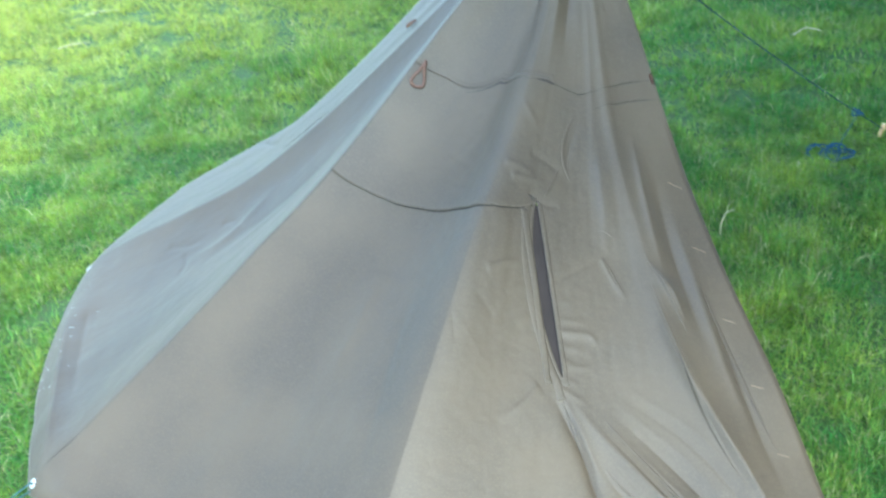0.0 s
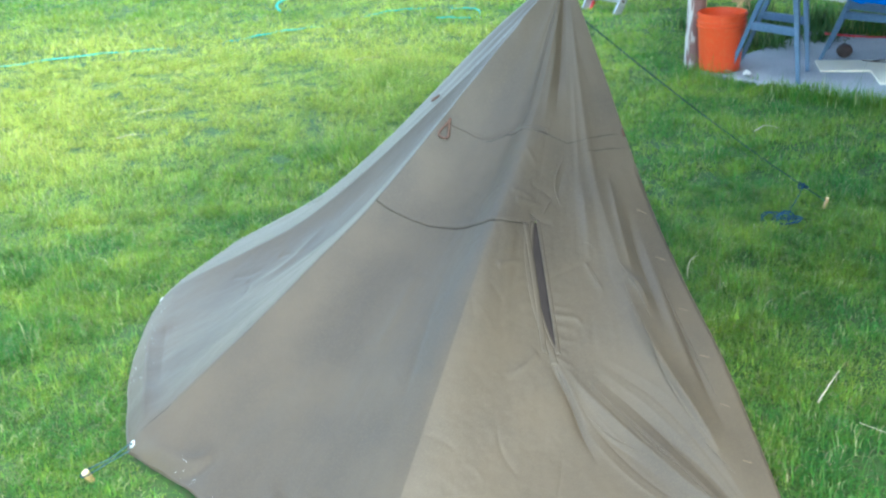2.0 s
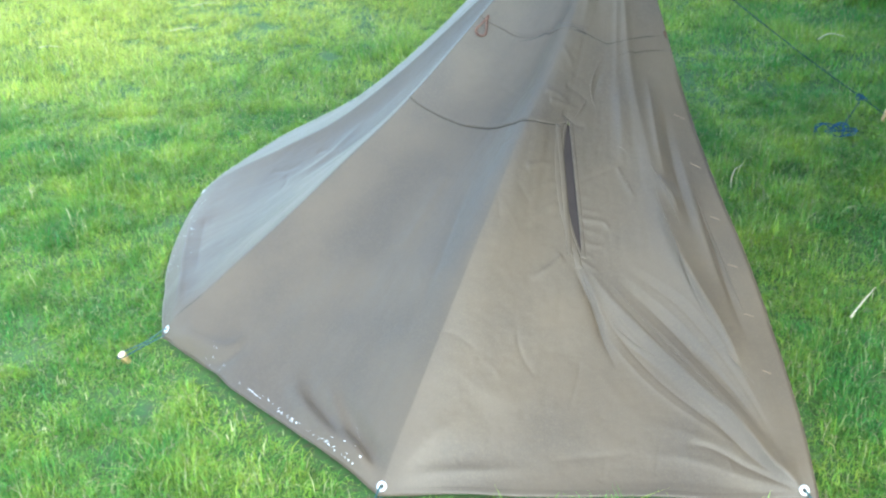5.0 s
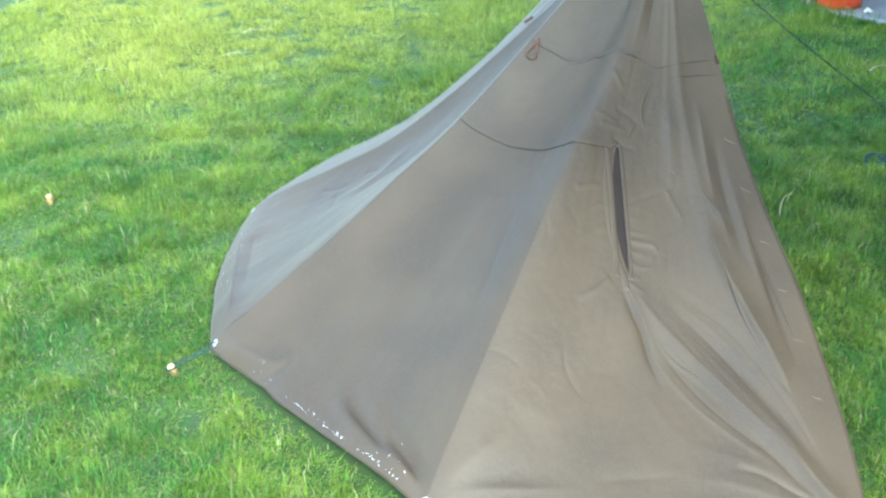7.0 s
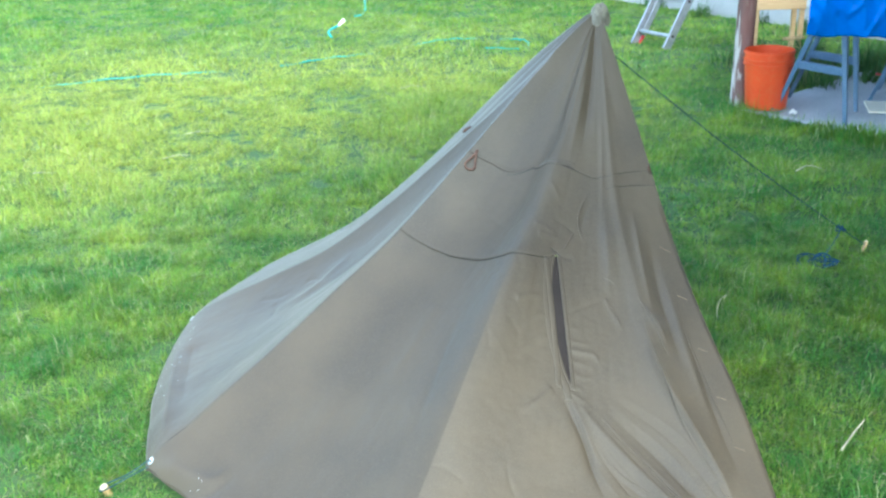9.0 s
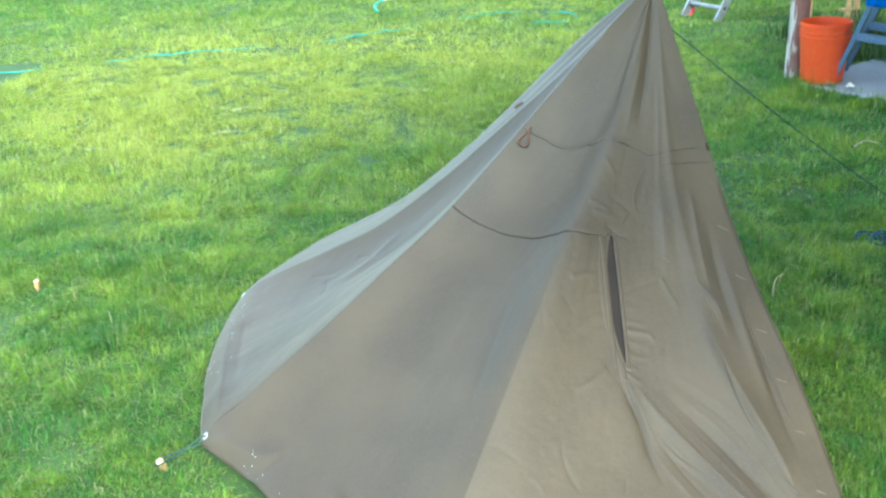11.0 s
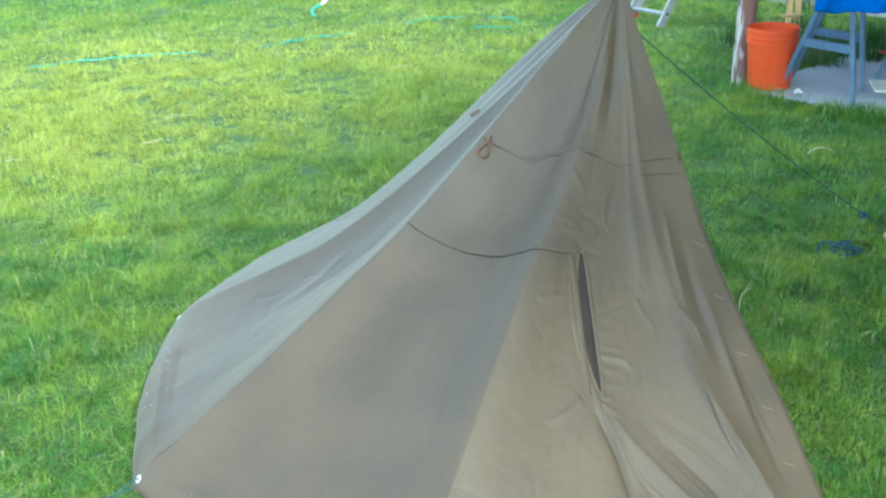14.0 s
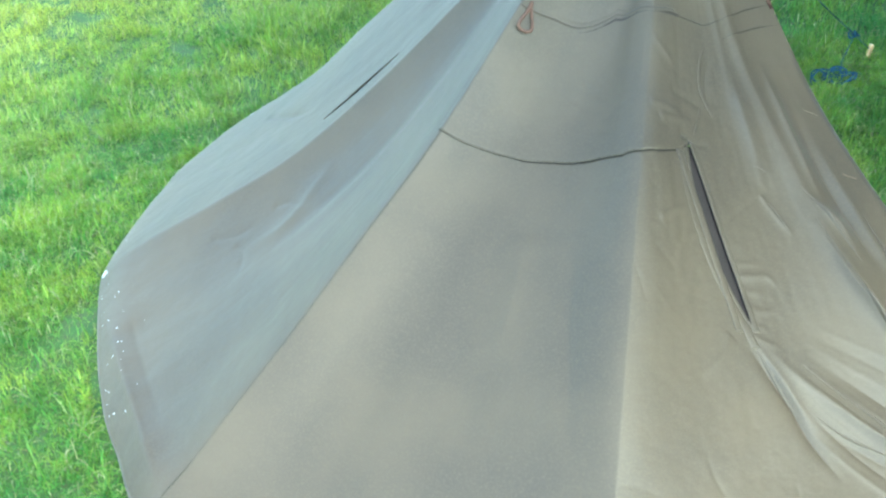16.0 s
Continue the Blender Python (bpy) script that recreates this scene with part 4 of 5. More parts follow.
# ---- patio corner ----
post = thing("timber_post", (1.465, 5.46, 0), "rough log post with flaking white paint below and reddish wood above", "post")
nz, na = 70, 24
vs_, fs_ = [], []
for a in range(nz + 1):
    z = -.1 + 2.8 * a / nz
    for k in range(na):
        t = 2 * math.pi * k / na
        r = .054 + .003 * math.sin(3 * t + z * 2) + .0022 * math.sin(9 * t + z * 7) - .002 * z
        vs_.append((r * math.cos(t) + .004 * math.sin(z * 2) + 1.465, r * math.sin(t) + 5.46, z))
for a in range(nz):
    for k in range(na):
        fs_.append((a * na + k, a * na + (k + 1) % na, (a + 1) * na + (k + 1) % na, (a + 1) * na + k))
fs_.append(tuple(range(na - 1, -1, -1)))
fs_.append(tuple(nz * na + k for k in range(na)))
part("shaft", mesh_of("shaft", vs_, fs_, POST_WOOD, True), POST_WOOD, post)


def lathe(profile, at, seg=40):
    bm = bmesh.new()
    rings = [[bm.verts.new((at[0] + r * math.cos(2 * math.pi * k / seg), at[1] + r * math.sin(2 * math.pi * k / seg), at[2] + z)) for k in range(seg)]
             for r, z in profile]
    for a, b in zip(rings, rings[1:]):
        for k in range(seg):
            bm.faces.new((a[k], a[(k + 1) % seg], b[(k + 1) % seg], b[k]))
    return bm


bucket = thing("bucket", (1.583, 5.295, .035), "orange plastic bucket standing on the concrete beside the post", "bucket")
at = (1.583, 5.295, .036)
bm = lathe([(.001, .0), (.112, .0), (.118, .006), (.139, .268), (.1405, .345), (.1375, .345), (.135, .268), (.115, .012), (.001, .012)], at)
part("shell", bm, ORANGE, bucket, smooth=False)
for z in (.266, .292, .332):
    bm = lathe([(.1392 + (z - .285) * .02, z - .005), (.1455, z - .004), (.1460, z + .003), (.1394, z + .005)], at)
    part("rim_band", bm, ORANGE, bucket)
hp = [(at[0] + .148 * math.cos(a), at[1] + .148 * math.sin(a), at[2] + .33 - .11 * math.sin((a - .3) / 2.6 * math.pi)) for a in np.linspace(.3, 2.9, 12)]
part("handle", mesh_of("handle", *tube(curve(hp, 3), .0022, 6), ALU, True), ALU, bucket, "thin wire handle")


def sawhorse(feet, height, label):
    """A folding plastic sawhorse: two A-frames with a brace each, and a top rail. feet: front pair, back pair."""
    mid = [(Vector(feet[0]) + Vector(feet[1])) / 2, (Vector(feet[2]) + Vector(feet[3])) / 2]
    c = (mid[0] + mid[1]) / 2
    e = thing("sawhorse", (c.x, c.y, .035), label, "sawhorse", "sawhorses")
    tops = [q + Vector((.10, .02, height)) for q in mid]
    for pair in (0, 1):
        legs = []
        for s in (0, 1):
            f = Vector(feet[pair * 2 + s])
            top = tops[pair] + (f - mid[pair]) * .16
            bm = bmesh.new()
            d = top - f
            z = d.normalized()
            x = (mid[1] - mid[0]).normalized()
            x = (x - z * x.dot(z)).normalized()
            y = z.cross(x)
            m = Matrix((x, y, z)).transposed().to_4x4()
            m.translation = (f + top) / 2
            box(bm, (.060, .036, d.length), m, .006)
            back = m.inverted()
            for vtx in bm.verts:
                l = back @ vtx.co
                k = .58 + .42 * (l.z / d.length + .5)
                vtx.co = m @ Vector((l.x * k, l.y * k, l.z))
            part("leg", bm, HORSE, e)
            legs.append((f, top, m))
        bm = bmesh.new()
        a, b = (l[0].lerp(l[1], .40) for l in legs)
        d = (b - a).normalized()
        box(bm, ((b - a).length, .030, .045), Matrix.Translation((a + b) / 2) @ d.to_track_quat("X", "Z").to_matrix().to_4x4(), .005)
        part("brace", bm, HORSE, e)
    bm = bmesh.new()
    d = (tops[1] - tops[0]).normalized()
    a, b = tops[0] - d * .06, tops[1] + d * .06
    box(bm, ((b - a).length, .09, .06), Matrix.Translation((a + b) / 2) @ d.to_track_quat("X", "Z").to_matrix().to_4x4(), .008)
    part("top_rail", bm, HORSE, e)
    return e


Z0 = .036
sawhorse([(1.625, 5.22, Z0), (1.905, 4.824, Z0), (1.777, 5.523, Z0), (2.057, 5.127, Z0)], .70, "grey-blue folding sawhorse under a blue tarp")
sawhorse([(2.217, 5.386, Z0), (2.495, 4.985, Z0 + .012), (2.369, 5.689, Z0), (2.647, 5.288, Z0)], .70, "grey-blue folding sawhorse deeper under the tarp")

# tarp draped over them
nu_, nv_ = 240, 150
U, V = np.meshgrid(np.linspace(0, 1, nu_), np.linspace(0, 1, nv_), indexing="ij")
tx = 1.63 + 2.1 * U
front = 4.78 - .02 * U
drop_len = np.interp(U, [0, .11, .18, .256, .356, 1.0], [.317, .319, .33, .403, .428, .44])
depth = 1.6
s = V * (depth + drop_len)
hang = np.clip(drop_len - s, 0, None)
over = np.clip(s - drop_len, 0, None)
ty = front + over - .02 * np.sin(hang * 9) + .018 * value_noise(U * 9, V * 4, 31) * (hang > 0) + .010 * value_noise(U * 26, V * 11, 32)
tz = .875 - hang + .022 * value_noise(U * 7, V * 6, 33) + .010 * value_noise(U * 22, V * 18, 34)
tx = tx + .012 * value_noise(U * 8, V * 9, 35)
crease = sum(w * (1 - np.abs(value_noise(U * f + V * g, V * f * .6 - U * g, q))) ** 5
             for w, f, g, q in ((.020, 9, 5, 36), (.014, 17, -8, 37), (.008, 31, 12, 38)))
ty = ty - crease * (hang > 0)
tz = tz + crease * .8 * (over > 0)
kk = np.arange(nu_ * nv_).reshape(nu_, nv_)
tarp_faces = np.stack([kk[:-1, :-1], kk[1:, :-1], kk[1:, 1:], kk[:-1, 1:]], -1).reshape(-1, 4)
tarp = part("tarp", mesh_of("tarp", np.stack([tx, ty, tz], -1).reshape(-1, 3), tarp_faces, TARP, True), TARP)
tagged(tarp, "bright blue plastic tarp draped over the sawhorses", "tarp")
th = tarp.modifiers.new("thickness", "SOLIDIFY")
th.thickness = .002


def laid_sheet(at, size, turn, label):
    bm = bmesh.new()
    box(bm, (*size, .012), pose(at[0], at[1], at[2], 0, 0, turn), .002)
    return tagged(part("plywood_sheet", bm, PALE_SHEET), label, "plywood", "plywood sheets")


# two flat pale sheets over the right part of the slab
laid_sheet((2.56, 5.13, .0425), (.85, .27), -12, "pale sheet lying flat on the concrete")
laid_sheet((2.77, 4.80, .0425), (.85, .30), -12, "pale sheet lying flat on the concrete")

bm = bmesh.new()
bmesh.ops.create_icosphere(bm, subdivisions=3, radius=.048, matrix=Matrix.Translation((2.37, 5.41, .082)) @ Matrix.Diagonal((1, 1, .92, 1)))
for p in bm.verts:
    p.co += (p.co - Vector((2.37, 5.41, .082))) * (.05 * math.sin(p.co.x * 160) * math.cos(p.co.z * 150))
tagged(part("ball", bm, DARK_BROWN, smooth=True), "dark brown round ball on the concrete", "ball")
strand("cable", [(2.42, 5.26, .052), (2.50, 5.21, .052), (2.58, 5.17, .052), (2.62, 5.20, .052), (2.56, 5.25, .052), (2.48, 5.24, .052)], .003, DARK_BROWN,
       "thin dark cable lying on the pale sheet", "cable")
strand("red_cord", [(2.40, 5.85, .10), (2.60, 5.75, .09), (2.85, 5.70, .08), (3.2, 5.6, .06)], .006, RED, "red cord strung behind the sawhorse", "cord")

# low pine bench with a dark crate on it
bench = thing("wooden_bench", (2.05, 7.0, 0), "low pale pine bench frame standing on the lawn", "bench")
bm = bmesh.new()
box(bm, (.40, .30, .03), pose(2.055, 7.15, .448, 0, 0, -3), .004)
part("top_board", bm, PINE, bench)
bm = bmesh.new()
box(bm, (.37, .03, .075), pose(2.055, 7.0, .395, 0, 0, -3), .004)
part("apron", bm, PINE, bench)
for x, y in ((1.892, 7.03), (2.218, 7.01), (1.90, 7.27), (2.226, 7.25)):
    bm = bmesh.new()
    box(bm, (.035, .04, .435), pose(x, y, .213), .004)
    part("leg", bm, PINE, bench)
bm = bmesh.new()
box(bm, (.16, .035, .022), pose(2.165, 6.97, .148, 0, 0, 14), .004)
part("foot_rail", bm, PINE, bench)
crate = thing("crate", (1.985, 7.12, .464), "dark teal slatted plastic crate on the pine bench", "crate")
for k in range(5):
    bm = bmesh.new()
    box(bm, (.56, .012, .042), pose(1.985, 7.0, .500 + k * .055, 0, 0, -3), .003)
    part("slat", bm, CRATE, crate)
for dx in (-.27, -.09, .09, .27):
    bm = bmesh.new()
    box(bm, (.025, .014, .30), pose(1.985 + dx, 7.014 - dx * .052, .620, 0, 0, -3), .003)
    part("upright", bm, CRATE, crate)
bm = bmesh.new()
box(bm, (.54, .26, .012), pose(1.985, 7.12, .472, 0, 0, -3), .003)
part("bottom", bm, CRATE, crate)
bm = bmesh.new()
box(bm, (.54, .012, .30), pose(1.995, 7.25, .62, 0, 0, -3), .003)
part("back", bm, CRATE, crate)

# ladder leaning on the house
LF, LEANING = Vector((1.070, 7.74, 0)), (INTO * .60 + Vector((0, 0, 1))).normalized()
ladder = thing("ladder", LF, "aluminium extension ladder leaning against the house", "ladder")
LW, LLEN = .40, 3.0
front_dir = ALONG.cross(LEANING).normalized()
if front_dir.dot(INTO) > 0:
    front_dir = -front_dir


def on_ladder(a, h, d=0.0):
    return LF + ALONG * a + LEANING * h + front_dir * d


def ladder_bar(name, a, h0, h1, d, w, deep, mat, parent):
    bm = bmesh.new()
    p, q = on_ladder(a, h0, d), on_ladder(a, h1, d)
    z = (q - p).normalized()
    m = Matrix((ALONG, z.cross(ALONG), z)).transposed().to_4x4()
    m.translation = (p + q) / 2
    box(bm, (w, deep, (q - p).length), m, .003)
    return part(name, bm, mat, parent)


for a in (.0, LW):
    s = 1 if a == 0 else -1
    rail = ladder_bar("rail", a, .0, LLEN, 0, .012, .075, ALU, ladder)
    ladder_bar("flange", a + s * .005, .0, LLEN, .034, .016, .006, ALU, rail)
    ladder_bar("flange", a + s * .005, .0, LLEN, -.034, .016, .006, ALU, rail)
    ladder_bar("fly_rail", a + s * .040, .10, LLEN, -.020, .014, .050, ALU, ladder)
    for h in np.arange(.12, 1.2, .305):
        bm = bmesh.new()
        c = on_ladder(a - s * .007, h, 0)
        bmesh.ops.create_cone(bm, cap_ends=True, segments=12, radius1=.013, radius2=.013, depth=.006,
                              matrix=Matrix.Translation(c) @ ALONG.to_track_quat("Z", "Y").to_matrix().to_4x4())
        part("rung_end", bm, DARK_BROWN, rail)
for h in np.arange(.12, LLEN - .1, .305):
    bm = bmesh.new()
    p, q = on_ladder(.004, h), on_ladder(LW - .004, h)
    beam(bm, p, q, .032, .032, .010)
    part("rung", bm, ALU, ladder)
ladder_bar("foot_cap", 0.02, .02, .10, -.04, .018, .024, RED, ladder)

# pipe on the foundation
pp = WALL_A - ALONG * 1.95 - INTO * .05
drain = thing("downpipe", (pp.x, pp.y, 0), "white downpipe against the house foundation", "pipe")
part("pipe", mesh_of("pipe", *tube([(pp.x, pp.y, -.05), (pp.x, pp.y, .2), (pp.x, pp.y, 1.2), (pp.x, pp.y, 3.0)], .03, 12), WHITE_PLASTIC, True), WHITE_PLASTIC, drain)
part("bracket", mesh_of("bracket", *tube([(pp.x - .02, pp.y - .02, .17), (pp.x + .12, pp.y - .12, .15)], .015, 8), WHITE_PLASTIC, True), WHITE_PLASTIC, drain)

# ---- lawn hose ----
def weave(points, seed):
    """The hose half sunk in the grass."""
    out = []
    for i, q in enumerate(curve([(x, y, 0) for x, y in points], 8)):
        out.append((q.x, q.y, .005 + .012 * math.sin(i * .31 + seed) + .004 * math.sin(i * 1.7)))
    return out


hose = part("garden_hose", mesh_of("garden_hose", *tube(weave([(-4.3, 6.1), (-3.9, 6.38), (-3.41, 6.58), (-2.65, 6.86), (-1.95, 7.09), (-1.50, 7.34), (-1.08, 7.61), (-.78, 7.98),
      (-.44, 8.15), (-.14, 8.20), (.116, 8.03), (.193, 7.84), (.115, 7.64), (-.17, 7.64)], 1.2), .0056, 8), HOSE, True), HOSE)
tagged(hose, "turquoise garden hose winding through the lawn", "hose")
sprayer = thing("hose_end", (-1.62, 8.76, 0), "turquoise hose end with a white nozzle in the grass", "hose")
part("hose_length", mesh_of("hose_length", *tube(curve([(-1.60, 8.36, .02), (-1.655, 8.5, .05), (-1.64, 8.66, .06), (-1.61, 8.74, .065)], 6), .011, 8), HOSE, True), HOSE, sprayer)
part("nozzle", mesh_of("nozzle", *tube([(-1.615, 8.73, .062), (-1.60, 8.78, .07), (-1.585, 8.83, .085), (-1.57, 8.87, .10)], .017, 12, taper=[.55, .7, 1.0, 1.15]), WHITE_PLASTIC, True),
     WHITE_PLASTIC, sprayer, "white plastic nozzle")
strand("garden_hose", weave([(-1.60, 9.72), (-1.55, 10.0), (-1.62, 10.6), (-1.75, 11.4), (-1.90, 12.6), (-2.3, 14.0)], 2.0), .0115, HOSE,
       "turquoise garden hose running back over the lawn", "hose", sides=8, per=1)


# ---- litter on the lawn ----
def stalk(points, r, label, mat=STRAW):
    pts = curve(points, 6)
    n = len(pts)
    ob = part("dry_stalk", mesh_of("dry_stalk", *tube(pts, r, 6, taper=[1 - .6 * i / n for i in range(n)]), mat, True), mat)
    return tagged(ob, label, "dry stalk", "dry stalks")


stalk([(.930, 1.620, .035), (.965, 1.66, .050), (1.015, 1.715, .068)], .0026, "pale straight dry stick lying on the grass")
stalk([(.775, 2.455, .0), (.772, 2.445, .05), (.778, 2.43, .09), (.800, 2.425, .105)], .0028, "pale curled dry grass stem standing up")
stalk([(1.00, 1.52, .034), (1.10, 1.42, .036), (1.22, 1.36, .030)], .0011, "thin dry stem lying on the grass")
stalk([(1.42, 3.96, .050), (1.48, 3.995, .065), (1.54, 3.975, .055)], .0034, "pale dry curl on the shaded grass")
for x, y, a, l in ((-1.76, 4.87, .15, .085), (-1.73, 4.37, .25, .07), (-2.35, 4.1, -.2, .06), (-.62, 6.0, .1, .08)):
    stalk([(x - l, y - l * a, .052), (x, y, .064), (x + l, y + l * (a + .3), .054)], .0022, "pale dry stalk lying on the lawn")


def dry_leaf(x, y, z, turn, size, label):
    bm = bmesh.new()
    rows = []
    for i in range(7):
        t = i / 6
        w = size * .34 * math.sin(math.pi * (.06 + .9 * t)) ** .8
        rows.append([bm.verts.new((size * (t - .5), w * k / 2, z + .010 * (k / 2) ** 2 + .006 * math.sin(t * 5))) for k in (-2, -1, 0, 1, 2)])
    for a, b in zip(rows, rows[1:]):
        for k in range(4):
            bm.faces.new((a[k], a[k + 1], b[k + 1], b[k]))
    bmesh.ops.transform(bm, matrix=pose(x, y, 0, 0, 0, turn), verts=bm.verts)
    ob = part("dry_leaf", bm, LEAF, smooth=True)
    s = ob.modifiers.new("thickness", "SOLIDIFY")
    s.thickness = .0008
    return tagged(ob, label, "leaf", "dry leaves")


dry_leaf(.455, .815, .045, 15, .030, "small pale brown dry leaf in the front grass")
dry_leaf(1.22, 1.15, .045, 70, .028, "small pale brown dry leaf beside the tent")
dry_leaf(1.60, 5.14, .05, 30, .05, "reddish brown dry leaf at the slab's edge")
for k, (x, y) in enumerate(((1.675, 5.075), (1.695, 5.055), (1.69, 5.09))):
    bm = bmesh.new()
    bmesh.ops.create_icosphere(bm, subdivisions=2, radius=.012, matrix=Matrix.Translation((x, y, .055 + .004 * k)) @ Matrix.Diagonal((1, 1, .6, 1)))
    for p in bm.verts:
        p.co.z += .003 * math.sin(p.co.x * 700 + k)
    tagged(part("white_flower", bm, WHITE_PLASTIC), "tiny white clover flower at the slab's edge", "flower", "white flowers")


# ---- grass ----
def in_tent(x, y, grow=.983):
    """Under the cloth."""
    hem = tent_surface(np.linspace(0, 4, 41), np.zeros(41))[:, :2]
    hem = APEX[:2] + (hem - APEX[:2]) * grow
    poly = np.concatenate([hem, APEX[None, :2]])
    inside = np.zeros(x.shape, bool)
    for a, b in zip(poly, np.roll(poly, -1, 0)):
        cross = ((a[1] > y) != (b[1] > y)) & (x < (b[0] - a[0]) * (y - a[1]) / (b[1] - a[1] + 1e-12) + a[0])
        inside ^= cross
    return inside


def on_slab(x, y):
    a = (x - SA.x) * SU.x + (y - SA.y) * SU.y
    b = (x - SA.x) * SV.x + (y - SA.y) * SV.y
    ragged = .02 + .045 * value_noise(x * 9, y * 9, 48)
    return (a > .03) & (b > ragged) & (a < 4) & (b < 1.5)


def behind_wall(x, y):
    return ((x - WALL_A.x) * INTO.x + (y - WALL_A.y) * INTO.y) > -.02


def lawn(name, x0, x1, y0, y1, density, length, width, seed, label, full=True, mat=None, flat=.0):
    r = np.random.default_rng(seed)
    n = int((x1 - x0) * (y1 - y0) * density)
    # blades stand in small tufts
    x, y = r.uniform(x0, x1, n), r.uniform(y0, y1, n)
    tuft = .012 + .006 * r.random(n)
    x, y = x + r.normal(0, tuft), y + r.normal(0, tuft)
    keep = ~(in_tent(x, y) | on_slab(x, y) | behind_wall(x, y))
    keep &= (x > x0) & (x < x1) & (y > y0) & (y < y1)
    thin = value_noise(x * 5, y * 5, 41) * .5 + value_noise(x * 13, y * 13, 42) * .5
    keep &= r.random(n) < .70 + .75 * thin
    x, y = x[keep], y[keep]
    n = len(x)
    tall = .96 + .30 * value_noise(x * 2.2, y * 2.2, 43) + .50 * value_noise(x * 11, y * 11, 44) + .30 * value_noise(x * 26, y * 26, 47)
    tall *= 1 + .55 * np.exp(-((x - .86) ** 2 + (y - 2.35) ** 2) / .06)
    edge = (x - SA.x) * SV.x + (y - SA.y) * SV.y
    beside = ((x - SA.x) * SU.x + (y - SA.y) * SU.y) > -.15
    tall *= 1 + beside * 1.25 * np.exp(-(edge / .13) ** 2)
    h = length * tall * r.lognormal(0, .28, n)
    h = np.where(in_tent(x, y, 1.012), h * .35, h)
    # each patch leans its own way
    turn = 2.6 * value_noise(x * 4.5, y * 4.5, 45) + 1.5 * value_noise(x * 17, y * 17, 46) + r.normal(0, 1.6, n)
    lean = np.clip(r.normal(.82 + flat, .42, n), .05, 1.6)
    dx, dy = np.cos(turn), np.sin(turn)
    px, py = -dy, dx
    w = width * r.uniform(.6, 1.25, n)
    z = ground_z(x, y) - .004
    mid = np.stack([x + dx * h * lean * .30, y + dy * h * lean * .30, z + h * .58 / (1 + .25 * lean)], -1)
    tip = np.stack([x + dx * h * lean * .95, y + dy * h * lean * .95, z + h * (.92 - .42 * np.clip(lean, 0, 1.7))], -1)
    root = np.stack([x, y, z], -1)
    sw = np.stack([px * w / 2, py * w / 2, 0 * w], -1)
    if full:
        v = np.stack([root - sw, root + sw, mid + sw * .85, mid - sw * .85, tip], 1).reshape(-1, 3)
        base = np.arange(n)[:, None] * 5
        loops = np.concatenate([base + np.array([0, 1, 2, 3]), base + np.array([3, 2, 4])], 1).reshape(-1)
        counts = np.tile([4, 3], n)
    else:
        v = np.stack([root - sw, root + sw, tip], 1).reshape(-1, 3)
        loops = np.arange(3 * n)
        counts = np.full(n, 3)
    me = bpy.data.meshes.new(name)
    me.vertices.add(len(v))
    me.vertices.foreach_set("co", v.astype(np.float32).reshape(-1))
    me.loops.add(len(loops))
    me.loops.foreach_set("vertex_index", loops.astype(np.int32))
    me.polygons.add(len(counts))
    me.polygons.foreach_set("loop_start", np.concatenate([[0], np.cumsum(counts)[:-1]]).astype(np.int32))
    me.materials.append(mat or GRASS)
    me.update(calc_edges=True)
    me.validate()
    ob = new(name, me)
    return tagged(ob, label, "grass", kind="stuff")


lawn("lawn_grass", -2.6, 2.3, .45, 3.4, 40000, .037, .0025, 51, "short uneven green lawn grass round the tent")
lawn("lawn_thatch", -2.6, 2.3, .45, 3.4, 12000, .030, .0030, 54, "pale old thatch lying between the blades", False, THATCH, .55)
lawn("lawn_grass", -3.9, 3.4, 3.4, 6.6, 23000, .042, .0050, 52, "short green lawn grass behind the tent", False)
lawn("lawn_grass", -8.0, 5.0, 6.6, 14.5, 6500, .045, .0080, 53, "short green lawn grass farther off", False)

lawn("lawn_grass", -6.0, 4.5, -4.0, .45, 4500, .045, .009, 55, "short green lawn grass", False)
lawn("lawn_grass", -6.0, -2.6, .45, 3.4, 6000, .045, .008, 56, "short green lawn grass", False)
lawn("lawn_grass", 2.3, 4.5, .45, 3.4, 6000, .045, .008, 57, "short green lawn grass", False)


def weed_tuft(x, y, count, height, seed, label, mat=SHADED_WEED):
    r = np.random.default_rng(seed)
    vs_, fs_ = [], []
    for _ in range(count):
        a, l = r.uniform(0, 2 * math.pi), height * r.uniform(.5, 1.1)
        bx, by = x + r.normal(0, .06), y + r.normal(0, .06)
        k = len(vs_)
        sw = Vector((-math.sin(a), math.cos(a), 0)) * .0032
        d = Vector((math.cos(a), math.sin(a), 0)) * l * r.uniform(.1, .5)
        b = Vector((bx, by, -.01))
        vs_ += [b - sw, b + sw, b + d * .4 + sw + Vector((0, 0, l * .6)), b + d * .4 - sw + Vector((0, 0, l * .6)), b + d + Vector((0, 0, l))]
        fs_ += [(k, k + 1, k + 2, k + 3), (k + 3, k + 2, k + 4)]
    ob = part("weed_tuft", mesh_of("weed_tuft", vs_, fs_, mat), mat)
    return tagged(ob, label, "weeds", kind="stuff")


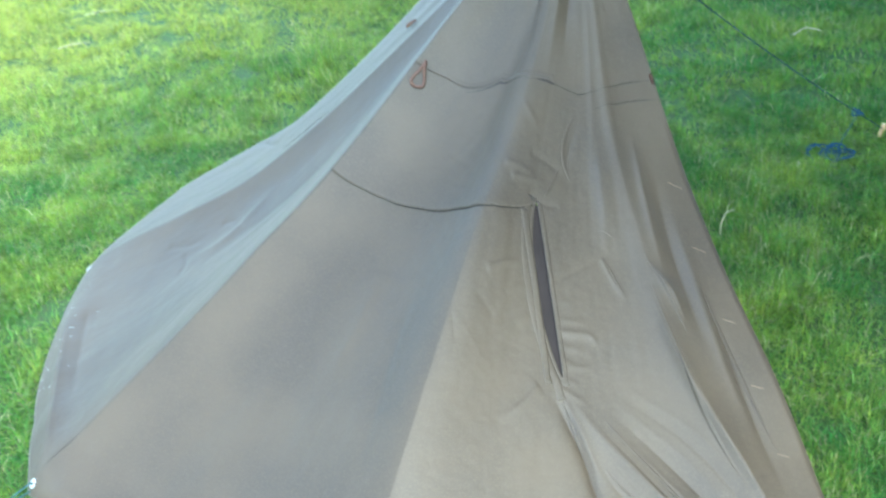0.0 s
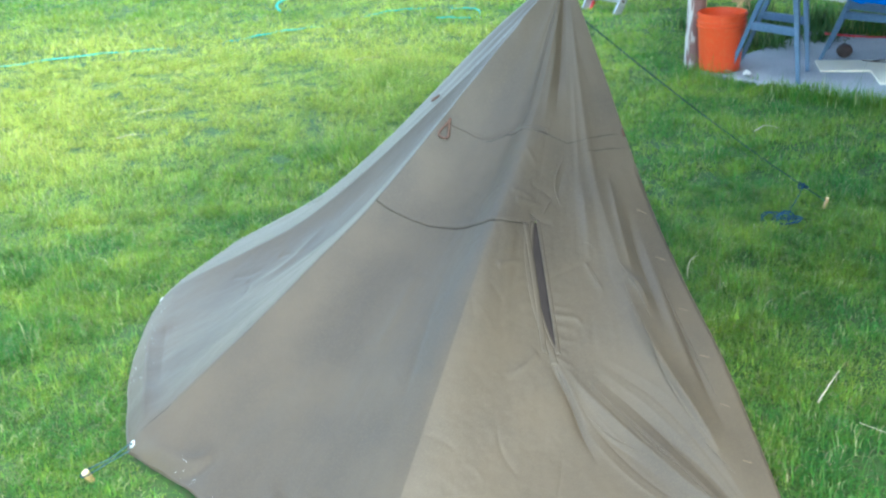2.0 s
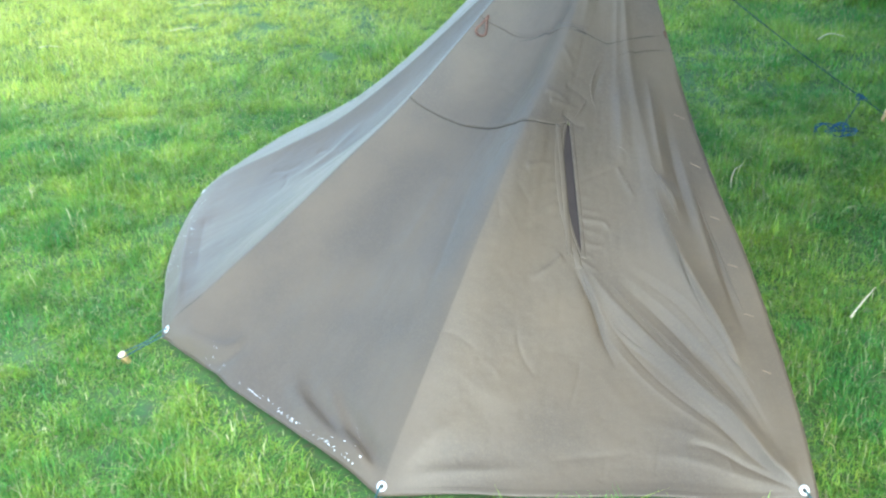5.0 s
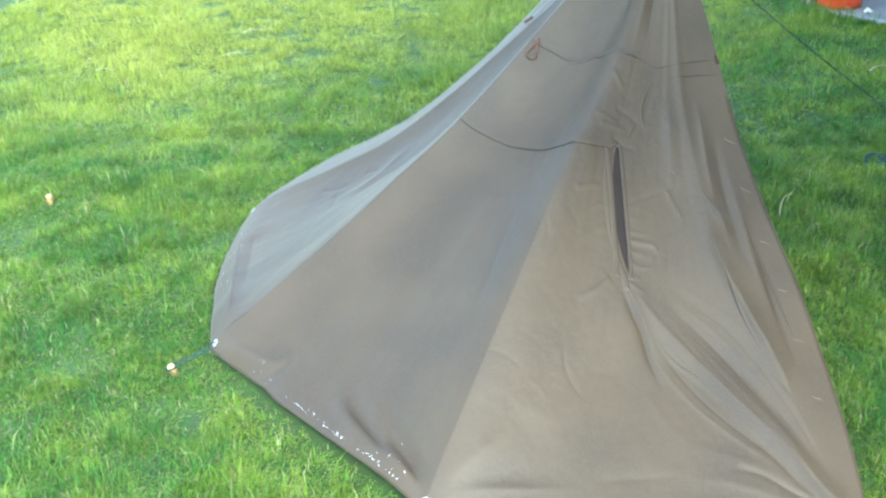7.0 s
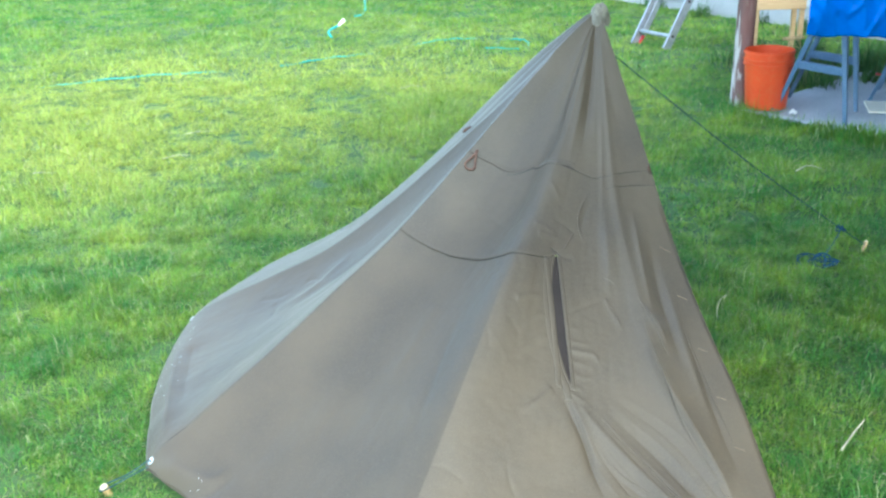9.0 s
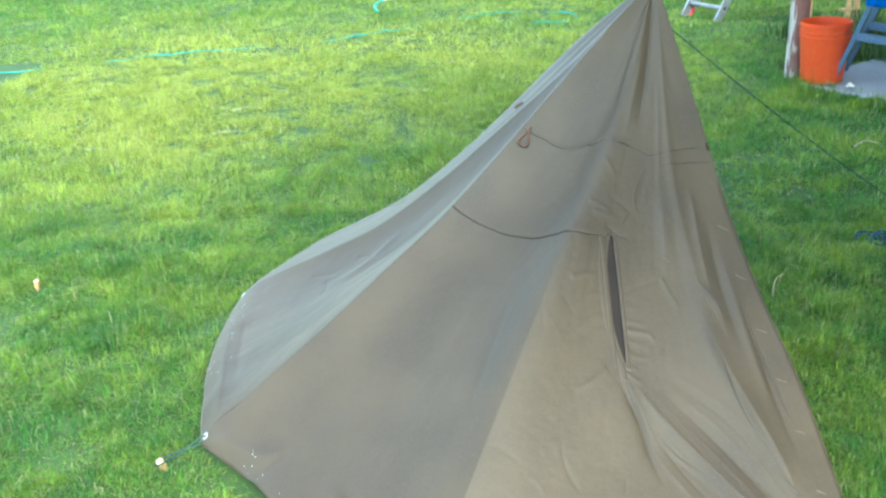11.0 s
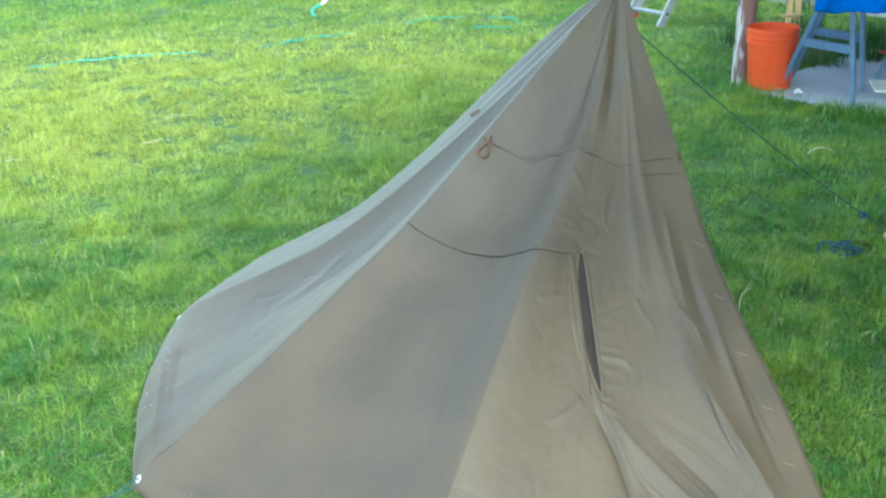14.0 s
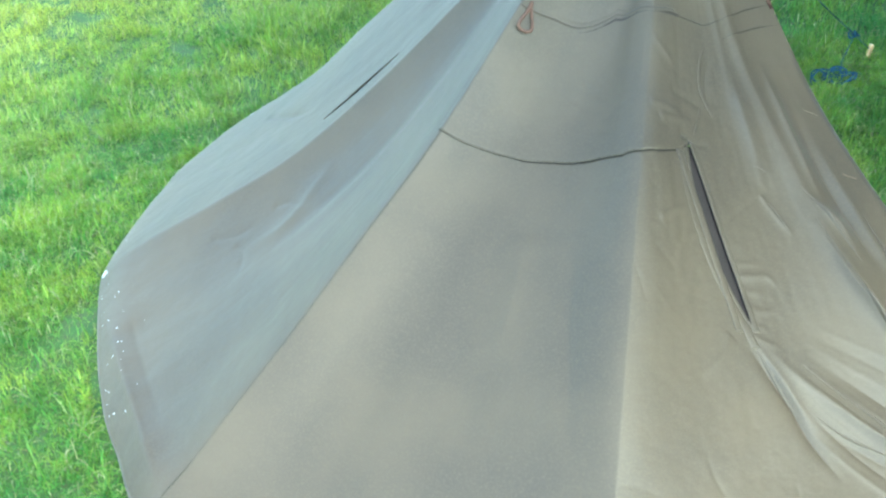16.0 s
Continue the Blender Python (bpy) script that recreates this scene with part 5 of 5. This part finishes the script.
for k, (x, y, h) in enumerate(((1.93, 4.65, .13), (2.16, 4.42, .14), (1.84, 4.71, .11), (1.53, 5.07, .08), (1.43, 5.20, .09), (2.36, 4.26, .13), (1.67, 4.89, .08),
                               (1.59, 4.99, .08), (1.75, 4.80, .09), (2.04, 4.53, .11), (2.27, 4.33, .12), (1.47, 5.12, .08), (1.99, 4.60, .10), (1.90, 4.72, .10),
                               (1.9, 6.0, .26), (2.25, 6.15, .3), (2.5, 6.3, .32), (1.72, 6.75, .2), (2.05, 5.85, .2),
                               (2.2, 6.6, .34), (2.6, 6.1, .3), (1.95, 6.4, .3), (2.4, 5.95, .2), (2.85, 6.2, .34))):
    weed_tuft(x, y, 120 if y < 5.5 else 150, h * .75, 60 + k, "taller green weeds at the slab's edge", GRASS if y < 5.5 else SHADED_WEED)
for k, (x, y) in enumerate(((-.80, 11.0), (1.85, 9.1), (2.25, 8.6), (2.55, 8.1), (1.5, 9.75))):
    weed_tuft(x, y, 70, .16, 80 + k, "green weeds growing against the house")


# ---- unseen trees, added to block light from the peak and right side ----
def shade_tree(x, y, trunk_h, crown, count, seed, label, lowest=2.3):
    r = np.random.default_rng(seed)
    e = thing("tree", (x, y, 0), label, "tree", "shade trees")
    pts = [Vector((x + .15 * math.sin(z), y + .1 * math.cos(z * 1.3), z)) for z in np.linspace(-.2, trunk_h, 12)]
    vs_, fs_ = tube(pts, .20, 12, taper=[1.3 - .9 * i / 11 for i in range(12)])
    part("trunk", mesh_of("trunk", vs_, fs_, TREE_BARK, True), TREE_BARK, e)
    cx, cy, cz, rx, ry, rz = crown
    clumps = []
    for _ in range(40):
        d = r.normal(0, 1, 3)
        d /= np.linalg.norm(d)
        q = np.array([cx, cy, cz]) + d * np.array([rx, ry, rz]) * r.uniform(.45, 1.0)
        clumps.append((q, r.uniform(.45, .95)))
    for k, (q, s) in enumerate(clumps[:9]):
        limb = curve([tuple(pts[7 + k % 4]), tuple((np.array(pts[8 + k % 4]) * .5 + q * .5) + np.array([0, 0, .3])), tuple(q)], 5)
        part("limb", mesh_of("limb", *tube(limb, .06, 7, taper=[1 - .8 * i / len(limb) for i in range(len(limb))]), TREE_BARK, True), TREE_BARK, e)
    v_, f_ = [], []
    for _ in range(count):
        q, s = clumps[r.integers(len(clumps))]
        c = q + np.clip(r.normal(0, 1, 3), -1.6, 1.6) * s * .55
        if c[2] < lowest:
            continue
        a = r.normal(0, 1, 3)
        a /= np.linalg.norm(a)
        b = np.cross(a, r.normal(0, 1, 3))
        b /= np.linalg.norm(b)
        l, w = r.uniform(.07, .13), r.uniform(.035, .06)
        k = len(v_)
        v_ += [c - a * l, c + b * w, c + a * l, c - b * w]
        f_.append((k, k + 1, k + 2, k + 3))
    crown_ = part("crown", mesh_of("crown", v_, f_, TREE_LEAF), TREE_LEAF, e)
    crown_["kind"] = "stuff"
    return e


shade_tree(3.4, -.6, 2.6, (1.65, .55, 3.4, 1.3, 1.0, .7), 34000, 91, "unseen leafy tree, added to shade the tent's peak and the right lawn")
shade_tree(4.3, 1.0, 3.0, (3.7, .9, 2.9, .9, 3.0, 2.0), 85000, 92, "unseen broad leafy tree, added to darken the right side", .5)
